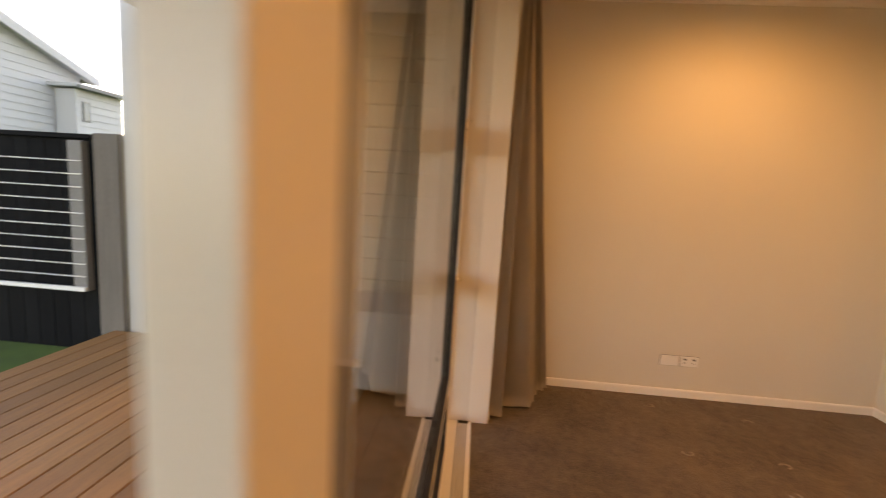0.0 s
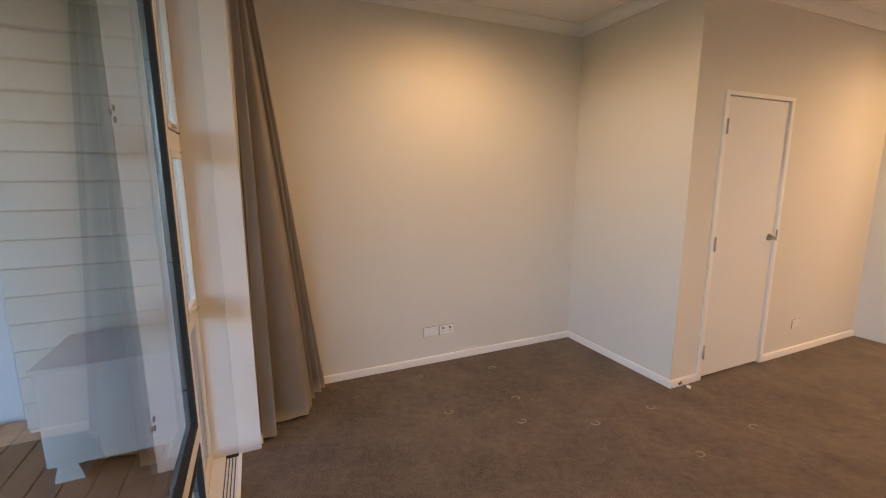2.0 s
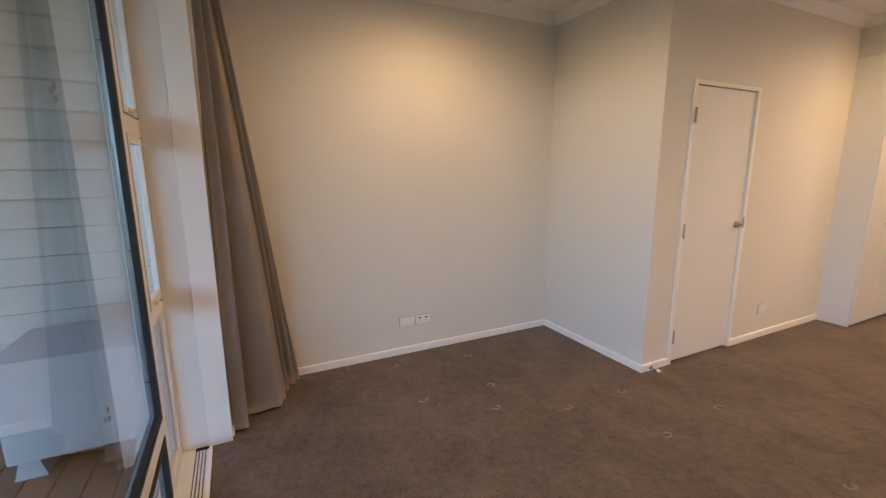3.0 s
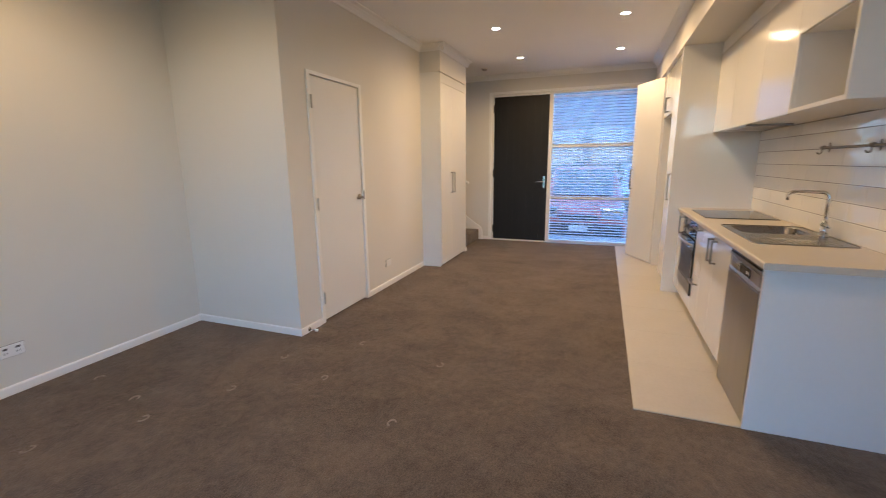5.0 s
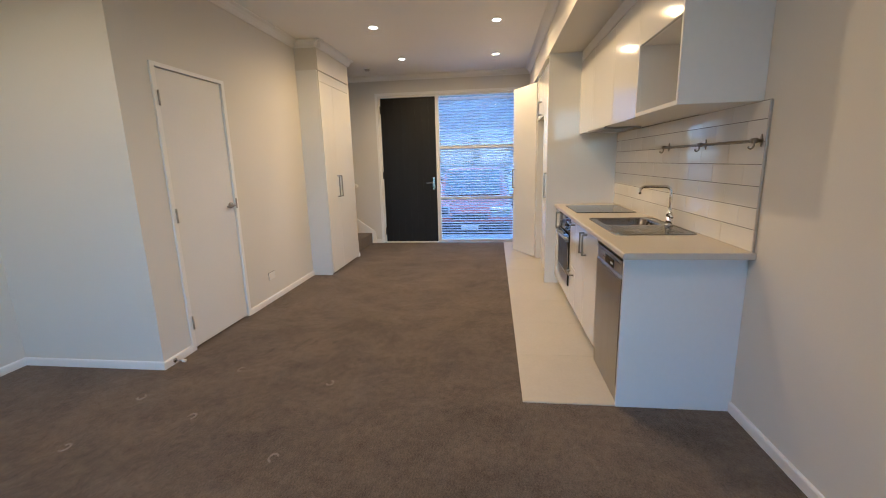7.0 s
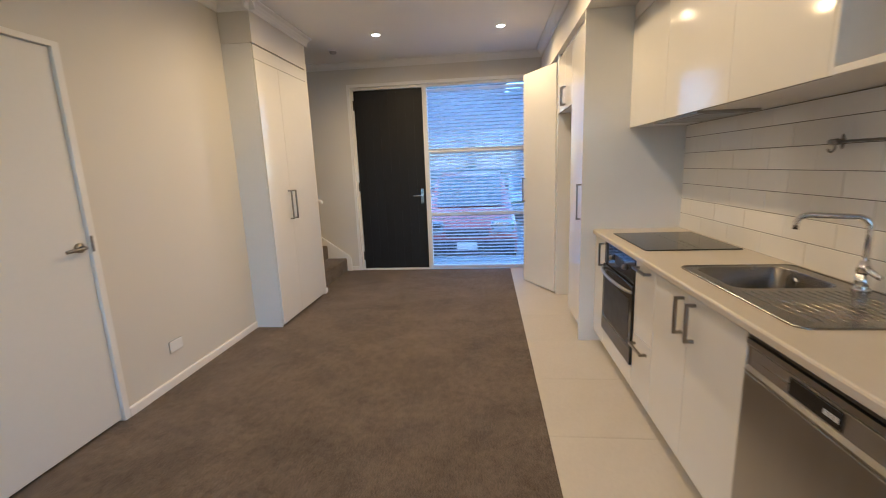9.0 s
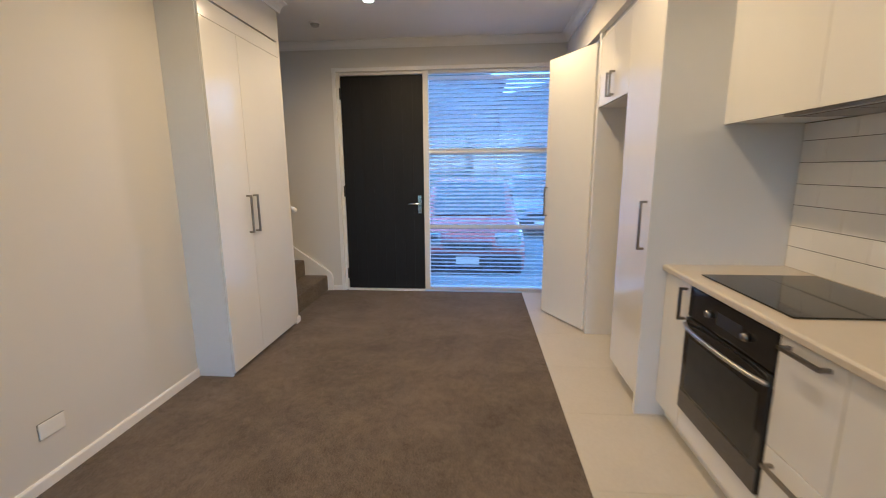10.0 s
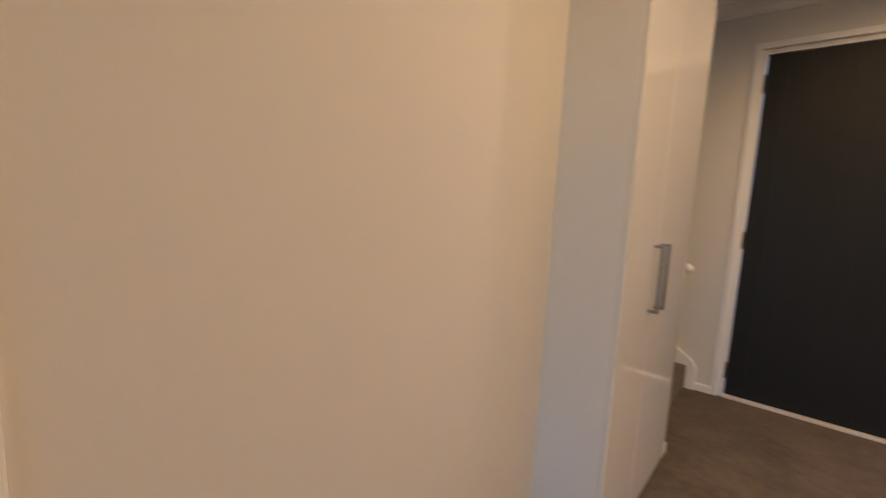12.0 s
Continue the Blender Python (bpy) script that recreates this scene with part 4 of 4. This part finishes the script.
bm = block(4.086, 4.100, -1.226, -0.938, UZ0 - 0.010, UZ0 + 0.003)
block(4.620, 4.634, -1.226, -0.938, UZ0 - 0.010, UZ0 + 0.003, bm=bm)
block(4.100, 4.620, -1.226, -1.212, UZ0 - 0.010, UZ0 + 0.003, bm=bm)
block(4.100, 4.620, -0.950, -0.938, UZ0 - 0.010, UZ0 + 0.003, bm=bm)
part("surround", bm, DOORSTEEL, hood, "steel edge strip round the hood")

# splashback tiles on a dark grout bed
splash = tagged(thing("splashback", (KX0, SOUTH, BT), "white glazed tile splashback in long courses with dark joints", "splashback"), kind="structure")
part("grout", block(2.570, KX1, SOUTH + 0.0005, SOUTH + 0.0075, BT, UZ0 + 0.002), DARKGROUT, splash)
part("edge_trim", block(2.560, 2.570, SOUTH + 0.0005, SOUTH + 0.012, BT, UZ0, 0.001), STEEL, splash, "metal edge trim")
TH, TW = 0.1040, 0.3070
z, r = BT + 0.0012, 0
while z < UZ0 - 0.01:
    z1 = min(BT + 0.006 + (r + 1) * TH - 0.0026, UZ0 - 0.001)
    x = 2.568 - (TW / 2 if r % 2 else 0)
    while x < KX1:
        a, b = max(x, 2.571), min(x + TW - 0.0016, KX1 - 0.001)
        if b - a > 0.02:
            part("tile", block(a, b, SOUTH + 0.006, SOUTH + 0.0105, z, z1, 0.0012, seg=1), SPLASH, splash)
        x += TW
    r += 1
    z = BT + 0.006 + r * TH

# utensil rail
ur = thing("utensil_rail", (3.1, SOUTH + 0.02, 1.41), "dark steel utensil rail with hooks on the tiles", "rail")
RY = SOUTH + 0.052
part("bar", rod((2.562, RY, 1.411), (3.668, RY, 1.411), 0.0055), NICKEL, ur, "", True)
for x in (2.594, 3.130, 3.668):
    side = -1 if x > 3.5 else 1
    br = part("bracket", rod((x, SOUTH + 0.0105, 1.411), (x - 0.012 * side, RY + 0.004, 1.411), 0.009), NICKEL, ur, "", True)
    part("wall_plate", prism([(x - 0.012, 1.411), (x, 1.383), (x + 0.012, 1.411), (x, 1.441)], "y", SOUTH + 0.010, SOUTH + 0.016), NICKEL, br, "pointed steel wall plate")
    part("collar", rod((x - 0.030, RY, 1.411), (x + 0.004, RY, 1.411), 0.0125, sides=20), NICKEL, br, "", True)
    hx = x - 0.032
    part("hook", tube([(hx, RY, 1.420), (hx, RY + 0.010, 1.412), (hx, RY + 0.010, 1.388), (hx, RY + 0.014, 1.378), (hx, RY + 0.022, 1.373), (hx, RY + 0.031, 1.376), (hx, RY + 0.033, 1.386)], 0.0042, sides=10), NICKEL, ur, "", True)

# tall units
TZ = 2.335
tp = thing("tall_end_panel", (KX1, BULK, 0), "white end panel of the tall kitchen units", "panel")
part("panel", block(KX1 + 0.001, KX1 + 0.024, SOUTH + 0.001, BULK - 0.002, 0.0, 2.384, 0.001, seg=1), GLOSS, tp)
pantry = thing("pantry_cabinet", (5.3, BULK, 0), "tall white gloss pantry cabinet with one bow handle", "cabinet")
PX0, PX1 = KX1 + 0.025, 5.56
part("body", block(PX0, PX1, SOUTH + 0.001, BULK - 0.042, 0.10, 2.384), SATIN, pantry)
part("kickboard", block(PX0, PX1, BULK - 0.10, BULK - 0.084, 0, 0.10), SATIN, pantry)
d = part("door", block(PX0 + 0.0015, PX1 - 0.0015, BULK - 0.040, BULK - 0.021, 0.10, TZ, 0.0015, seg=1), GLOSS, pantry)
bar_handle(d, (PX0 + 0.078, BULK - 0.021, 0.94), (PX0 + 0.078, BULK - 0.021, 1.21), (0, 0.032, 0))
RX0, RX1 = PX1, 6.215
over = thing("overhead_cabinet", ((RX0 + RX1) / 2, BULK, 1.84), "white gloss two-door cabinet over the empty fridge space", "cabinet")
part("body", block(RX0 + 0.001, RX1 - 0.001, SOUTH + 0.001, BULK - 0.042, 1.842, 2.384), SATIN, over)
M2 = (RX0 + RX1) / 2
for a, b, hx in ((RX0, M2, M2 - 0.035), (M2, RX1, M2 + 0.035)):
    d = part("door", block(a + 0.0015, b - 0.0015, BULK - 0.040, BULK - 0.021, 1.842, TZ, 0.0015, seg=1), GLOSS, over)
    bar_handle(d, (hx, BULK - 0.021, 1.875), (hx, BULK - 0.021, 2.035), (0, 0.032, 0))
bc = thing("broom_cupboard", (6.5, BULK, 0), "tall white broom cupboard with its door standing open", "cupboard")
QX0, QX1 = RX1, 6.83
for nm, a in (("side", (QX0, QX0 + 0.055, SOUTH + 0.001, BULK - 0.018, 0.0, 2.384)), ("side", (QX1 - 0.02, QX1, SOUTH + 0.001, BULK - 0.040, 0.0, 2.384)),
              ("back", (QX0 + 0.055, QX1 - 0.02, SOUTH + 0.001, SOUTH + 0.012, 0.0, 2.384)), ("base", (QX0 + 0.055, QX1 - 0.02, SOUTH + 0.012, BULK - 0.045, 0.08, 0.10)),
              ("shelf", (QX0 + 0.055, QX1 - 0.02, SOUTH + 0.012, BULK - 0.06, 1.75, 1.768)), ("kickboard", (QX0 + 0.055, QX1 - 0.02, BULK - 0.10, BULK - 0.084, 0, 0.08)),
              ("top", (QX0 + 0.055, QX1 - 0.02, SOUTH + 0.012, BULK - 0.045, 2.36, 2.384))):
    part(nm, block(*a, 0.001, seg=1), SATIN, bc)
od = part("door", block(0, 0.585, -0.0095, 0.0095, 0.022, 2.325, 0.0015, seg=1), GLOSS)
od.parent = bc
od.location, od.rotation_euler = (QX0 + 0.054 - 6.5, -0.010, 0), (0, 0, radians(27.5))
ORIGIN[od.name] = Vector()
bar_handle(od, (0.55, 0.0095, 0.95), (0.55, 0.0095, 1.22), (0, 0.032, 0))

# cream floor tiles in the kitchen strip
TY1 = -0.209
kf = tagged(part("kitchen_floor", block(2.603, FRONT - 0.001, SOUTH + 0.001, TY1, -0.002, 0.0035), GROUT), "cream floor tiles in a strip along the kitchen", "floor", kind="structure")
x = 2.604
while x < FRONT - 0.01:
    b = min(x + 0.598, FRONT - 0.002)
    part("tile", block(x, b, -0.80, TY1 - 0.001, 0.002, 0.0065, 0.0008, seg=1), TILE, kf)
    part("tile", block(x, b, SOUTH + 0.002, -0.8015, 0.002, 0.0065, 0.0008, seg=1), TILE, kf)
    x += 0.5995

# ---- outside, deck side ----
structure("ground", block(-400, 400, -400, 400, -0.70, -0.50), GRASS, "green grass reaching far out", "ground")
structure("lawn", block(-16, -0.2, -14, 22, -0.5, -0.26), GRASS, "short green lawn between deck and fence", "lawn")
deck = tagged(thing("deck", (-1.7, 0, -0.06), "brown stained timber deck outside the glazing", "deck"), kind="structure")
part("deck_frame", block(-3.16, -0.24, -3.0, 3.68, -0.26, -0.09), BLACK, deck)
for i in range(21):
    x1 = -0.235 - 0.1405 * i
    part("plank", block(x1 - 0.1345, x1, -3.0, 3.69, -0.085, -0.055, 0.004, seg=1), DECK, deck)
wb = tagged(thing("weatherboard_wall", (-0.7, 3.5, 0), "beige painted weatherboard wall of the house", "wall"), kind="structure")
part("backing", block(-1.130, -0.15, 3.50, 3.62, -0.26, 2.9), BOARD, wb)
for i in range(19):
    z0 = -0.192 + 0.166 * i
    part("weatherboard", prism([(3.474, z0), (3.500, z0), (3.500, z0 + 0.181), (3.494, z0 + 0.181), (3.462, z0 + 0.011)], "x", -1.155, -0.152), BOARD, wb)
pw = tagged(thing("pale_fence", (-2.2, 3.75, 0), "pale grey vertical panel screen beside the deck", "fence"), kind="structure")
for i in range(14):
    x0 = -3.075 + 0.15 * i
    part("panel", block(x0 + 0.0008, x0 + 0.1492, 3.74, 3.765, -0.26, 2.9, 0.002, seg=1), PALE, pw)
part("backing", block(-3.075, -1.0, 3.765, 3.79, -0.26, 2.9), PALE, pw)
hp = thing("heat_pump", (-0.62, 3.15, -0.055), "white heat pump unit on plastic feet on the deck", "heat pump")
part("casing", block(-0.852, -0.18, 2.85, 3.385, 0.035, 0.555, 0.012), ENAMEL, hp)
part("lid", block(-0.862, -0.17, 2.84, 3.395, 0.555, 0.57, 0.005), ENAMEL, hp)
for x in (-0.768, -0.28):
    part("foot", prism([(x - 0.065, -0.055), (x + 0.065, -0.055), (x + 0.042, 0.035), (x - 0.042, 0.035)], "y", 2.86, 3.38), ENAMEL, hp)
soffit = structure("roof_soffit", block(-2.75, -0.15, -4.0, 5.0, 2.62, 2.80), CEIL, "white painted soffit over the deck", "roof")

# black fence with wires, in line with the pale screen
fence = tagged(thing("black_fence", (-6.0, 3.72, -0.27), "black stained timber fence behind the lawn", "fence"), kind="structure")
for i in range(42):
    x0 = -3.32 - 0.15 * (i + 1)
    part("paling", block(x0 + 0.002, x0 + 0.148, 3.70, 3.725, -0.27, 1.62, 0.003, seg=1), FENCE, fence)
part("cap", block(-9.65, -3.32, 3.67, 3.755, 1.62, 1.66, 0.004), FENCE, fence)
trel = thing("wire_trellis", (-5.0, 3.67, 0.3), "grey posts with tight plant wires on the black fence", "trellis")
for x in (-3.49, -5.6, -7.7):
    part("post", block(x, x + 0.13, 3.63, 3.699, 0.30, 1.60, 0.004), GREYPOST, trel)
for i in range(10):
    z = 0.432 + 0.111 * i
    part("wire", rod((-7.7, 3.625, z), (-3.37, 3.625, z), 0.0042, sides=6), ALU, trel)
part("bottom_rail", block(-7.7, -3.36, 3.60, 3.63, 0.305, 0.34, 0.003), ALU, trel)
post = thing("timber_post", (-3.19, 3.72, -0.27), "grey-brown weathered timber post between fence and screen", "post")
part("shaft", block(-3.315, -3.08, 3.69, 3.80, -0.26, 1.675, 0.008), POSTWOOD, post)


def weather_house(name, x, y0, y1, wall, ridge, label):
    """A boarded house end with a gable roof facing the deck."""
    h = thing(name, (x, (y0 + y1) / 2, -0.26), label, "house")
    ym = (y0 + y1) / 2
    part("wall", prism([(y0, -0.26), (y1, -0.26), (y1, wall), (ym, ridge), (y0, wall)], "x", x - 7, x), HOUSEWHITE, h)
    nb = int((ridge + 0.2) / 0.2)
    for i in range(nb):
        z = -0.2 + 0.2 * i
        s = 1.0 if z < wall else max(0.0, (ridge - z - 0.2) / (ridge - wall))
        if s > 0.03:
            a, b = ym - (ym - y0) * s, ym + (y1 - ym) * s
            part("weatherboard", prism([(x + 0.03, z), (x + 0.0, z), (x + 0.0, z + 0.2), (x + 0.006, z + 0.2)], "y", a, b), HOUSEWHITE, h)
    t = 0.14
    slope = (ridge - wall) / (ym - y0)
    for s in (-1, 1):
        e = ym + s * (ym - y0 + 0.35)
        ze = wall - 0.35 * slope
        part("roof", prism([(ym, ridge + 0.02), (ym, ridge + 0.02 + t), (e, ze + t), (e, ze + 0.02)], "x", x - 7.2, x + 0.3), ROOFING, h)
        part("soffit", prism([(ym, ridge - 0.02), (ym, ridge + 0.016), (e, ze + 0.016), (e, ze - 0.02)], "x", x + 0.01, x + 0.3), HOUSEWHITE, h)
        part("barge_board", prism([(ym, ridge - 0.12), (ym, ridge + 0.02 + t), (e, ze + t), (e, ze - 0.08)], "x", x + 0.3, x + 0.33), HOUSEWHITE, h)
    return h


weather_house("neighbour_house", -12.0, 4.5, 12.3, 4.10, 5.46, "white weatherboard neighbouring house with a gable roof")
n2 = thing("neighbour_annexe", (-11.4, 12.3, -0.26), "white boarded lean-to with a flat metal roof beside the neighbouring house", "house")
part("wall", block(-11.9, -11.3, 11.45, 12.95, -0.26, 3.60), HOUSEWHITE, n2)
for i in range(18):
    z = 0.02 + 0.2 * i
    part("weatherboard", prism([(-11.27, z), (-11.3, z), (-11.3, z + 0.2), (-11.294, z + 0.2)], "y", 11.45, 12.95), HOUSEWHITE, n2)
roof = part("roof", block(-12.0, -11.1, 11.3, 13.15, 3.64, 3.74, 0.01), HOUSEWHITE, n2)
part("gutter", block(-11.1, -11.0, 11.3, 13.15, 3.60, 3.70, 0.015), GREYPOST, roof)
win = part("window", block(-11.29, -11.25, 11.62, 11.84, 2.75, 3.30), GREYPOST, n2)
part("pane", block(-11.255, -11.24, 11.65, 11.81, 2.79, 3.26), CARGLASS, win)

# ---- outside, street side ----
structure("driveway", block(FRONT + 0.15, 16.5, -6, 8, -0.6, -0.42), CONCRETE, "grey concrete parking in front of the entrance", "pavement")
structure("door_step", block(FRONT + 0.15, FRONT + 1.0, -0.6, 2.0, -0.5, -0.05, 0.01), CONCRETE, "concrete step below the front door", "step")
structure("road", block(16.5, 23, -80, 80, -0.6, -0.48), ASPHALT, "dark asphalt road", "road")


def car(name, label, x, y, paint, rz):
    c = thing(name, (x, y, -0.06), label, "car", rz=rz)
    top = [(0.0, 0.55), (0.05, 0.72), (0.35, 0.86), (1.05, 1.00), (1.75, 1.58), (2.1, 1.66), (3.2, 1.64), (3.9, 1.20), (4.3, 1.06), (4.4, 0.6), (4.3, 0.3), (0.1, 0.25)]
    bm = bmesh.new()
    rows = []
    for f, w in ((-0.5, 0.88), (-0.42, 0.99), (0.42, 0.99), (0.5, 0.88)):
        rows.append([bm.verts.new((x + u, y + f * 1.76 * (1.0 if v < 1.05 else 0.86), -0.06 + (v - 0.25) * (w if v > 0.6 else 1) + 0.25)) for u, v in top])
    for a, b in zip(rows, rows[1:]):
        for k in range(len(top)):
            bm.faces.new((a[k], a[(k + 1) % len(top)], b[(k + 1) % len(top)], b[k]))
    bm.faces.new(rows[0][::-1])
    bm.faces.new(rows[-1])
    bmesh.ops.recalc_face_normals(bm, faces=bm.faces)
    part("body", bm, paint, c, "", True)
    part("windscreen", prism([(x + 1.04, 1.00 - 0.06), (x + 1.74, 1.56 - 0.06), (x + 1.70, 1.575 - 0.06), (x + 1.0, 1.015 - 0.06)], "y", y - 0.64, y + 0.64), CARGLASS, c, "glass windscreen")
    for s in (-1, 1):
        part("headlight", block(x - 0.01, x + 0.30, y + s * 0.62 - 0.21, y + s * 0.62 + 0.21, 0.56, 0.77, 0.05), CHROME, c, "clear headlight")
        part("side_window", block(x + 1.6, x + 3.4, y + s * 0.80 - 0.02, y + s * 0.80 + 0.02, 1.0, 1.34, 0.01), CARGLASS, c)
        for wx in (0.85, 3.45):
            wheel = part("wheel", rod((x + wx, y + s * 0.70, 0.26), (x + wx, y + s * 0.90, 0.26), 0.32, sides=28), RUBBER, c)
            part("rim", rod((x + wx, y + s * 0.895, 0.26), (x + wx, y + s * 0.91, 0.26), 0.21, sides=24), STEEL, wheel)
    part("grille", block(x - 0.02, x + 0.05, y - 0.38, y + 0.38, 0.52, 0.64, 0.01), BLACK, c)
    part("bumper", block(x - 0.06, x + 0.25, y - 0.84, y + 0.84, 0.20, 0.46, 0.05), BLACK, c)
    part("number_plate", block(x - 0.075, x - 0.058, y - 0.18, y + 0.18, 0.30, 0.42, 0.003), TRIM, c)
    c.location.z -= 0.36
    return c


car("red_car", "red hatchback parked nose towards the entrance", 9.2, 0.45, CARRED, 0)
car("silver_car", "silver hatchback parked further along the drive", 13.9, -1.35, CARGREY, 0)
def street_house(label, x, y0, y1, eave, ridge):
    """A two-storey house with its gable, gutters and windows towards the entrance."""
    h = thing("street_house", (x, (y0 + y1) / 2, -0.5), label, "house")
    ym = (y0 + y1) / 2
    part("wall", prism([(y0, -0.5), (y1, -0.5), (y1, eave), (ym, ridge - 0.08), (y0, eave)], "x", x, x + 9), HOUSEGREY, h)
    slope = (ridge - eave) / (ym - y0)
    for s in (-1, 1):
        e = ym + s * (ym - y0 + 0.4)
        ze = eave - 0.4 * slope
        part("roof", prism([(ym, ridge - 0.05), (ym, ridge + 0.1), (e, ze + 0.1), (e, ze - 0.05)], "x", x - 0.4, x + 9.4), ROOFING, h)
        part("barge_board", prism([(ym, ridge - 0.12), (ym, ridge + 0.11), (e, ze + 0.11), (e, ze - 0.12)], "x", x - 0.43, x - 0.4), GREYPOST, h)
    for z, hh in ((0.2, 1.5), (2.55, 1.3)):
        for f in (0.22, 0.52, 0.80):
            y = y0 + (y1 - y0) * f
            wnd = part("window", block(x - 0.06, x + 0.02, y - 0.55, y + 0.55, z, z + hh), GREYPOST, h)
            part("pane", block(x - 0.08, x - 0.05, y - 0.48, y + 0.48, z + 0.07, z + hh - 0.07), CARGLASS, wnd)
    return h


street_house("grey two-storey gabled house across the road", 26.0, -7.4, -0.8, 4.95, 5.9)
street_house("grey two-storey gabled house beyond the parked cars", 26.9, -0.75, 8.6, 6.1, 7.4)


def tree(name, label, x, y, base, height, spread, seed):
    """Tapered trunk with limbs and a crown of many small leaf blades."""
    rnd = random.Random(seed)
    t = thing(name, (x, y, base), label, "tree")
    bm = rod((x, y, base), (x + 0.1, y, base + height * 0.55), 0.16, sides=10, r2=0.09)
    tips = []
    for k in range(9):
        a = k * 2.4
        z0 = base + height * (0.3 + 0.03 * k)
        tip = (x + spread * 0.6 * math.cos(a), y + spread * 0.6 * math.sin(a), z0 + height * rnd.uniform(0.15, 0.35))
        rod((x + 0.05, y, z0), tip, 0.055, bm, 7, 0.02)
        tips.append(tip)
    tips.append((x, y, base + height * 0.85))
    part("trunk", bm, BARK, t)
    bm = bmesh.new()
    for k in range(2600):
        c = Vector(rnd.choice(tips)) + Vector((rnd.gauss(0, spread * 0.26), rnd.gauss(0, spread * 0.26), rnd.gauss(0, height * 0.09)))
        u = Vector((rnd.gauss(0, 1), rnd.gauss(0, 1), rnd.gauss(0, 1))).normalized()
        w = u.orthogonal().normalized()
        bm.faces.new([bm.verts.new(c + p) for p in (u * 0.16, w * 0.07, -u * 0.16, -w * 0.07)])
    part("crown", bm, LEAF, t, "dense dark green foliage")


tree("street_tree", "broad dark green tree across the road", 24.2, -10.5, -0.5, 5.0, 1.9, 3)
tree("street_tree", "broad dark green tree across the road", 24.5, 10.2, -0.5, 4.8, 1.9, 8)

# ---- marks left in the carpet by furniture feet ----
for dx, dy in ((1.83, 3.00), (1.74, 2.53), (2.02, 2.08), (2.48, 2.07), (1.25, 3.10), (1.25, 2.56), (2.04, 0.99), (2.73, 0.98), (1.62, 2.28), (2.32, 1.62), (2.86, 1.66)):
    bm = bmesh.new()
    a0, rings = random.uniform(0, 6.28), []
    for rr, z in ((0.030, 0.0005), (0.027, 0.005), (0.022, 0.005), (0.018, 0.0008)):
        rings.append([bm.verts.new((dx + rr * math.cos(a0 + k * 4.6 / 20) * 1.1, dy + rr * math.sin(a0 + k * 4.6 / 20) * 0.8, z)) for k in range(21)])
    for p, q in zip(rings, rings[1:]):
        for k in range(20):
            bm.faces.new((p[k], p[k + 1], q[k + 1], q[k]))
    structure("carpet_dent", bm, TUFT, "raised tuft ring left in the carpet by a furniture foot", "carpet mark")
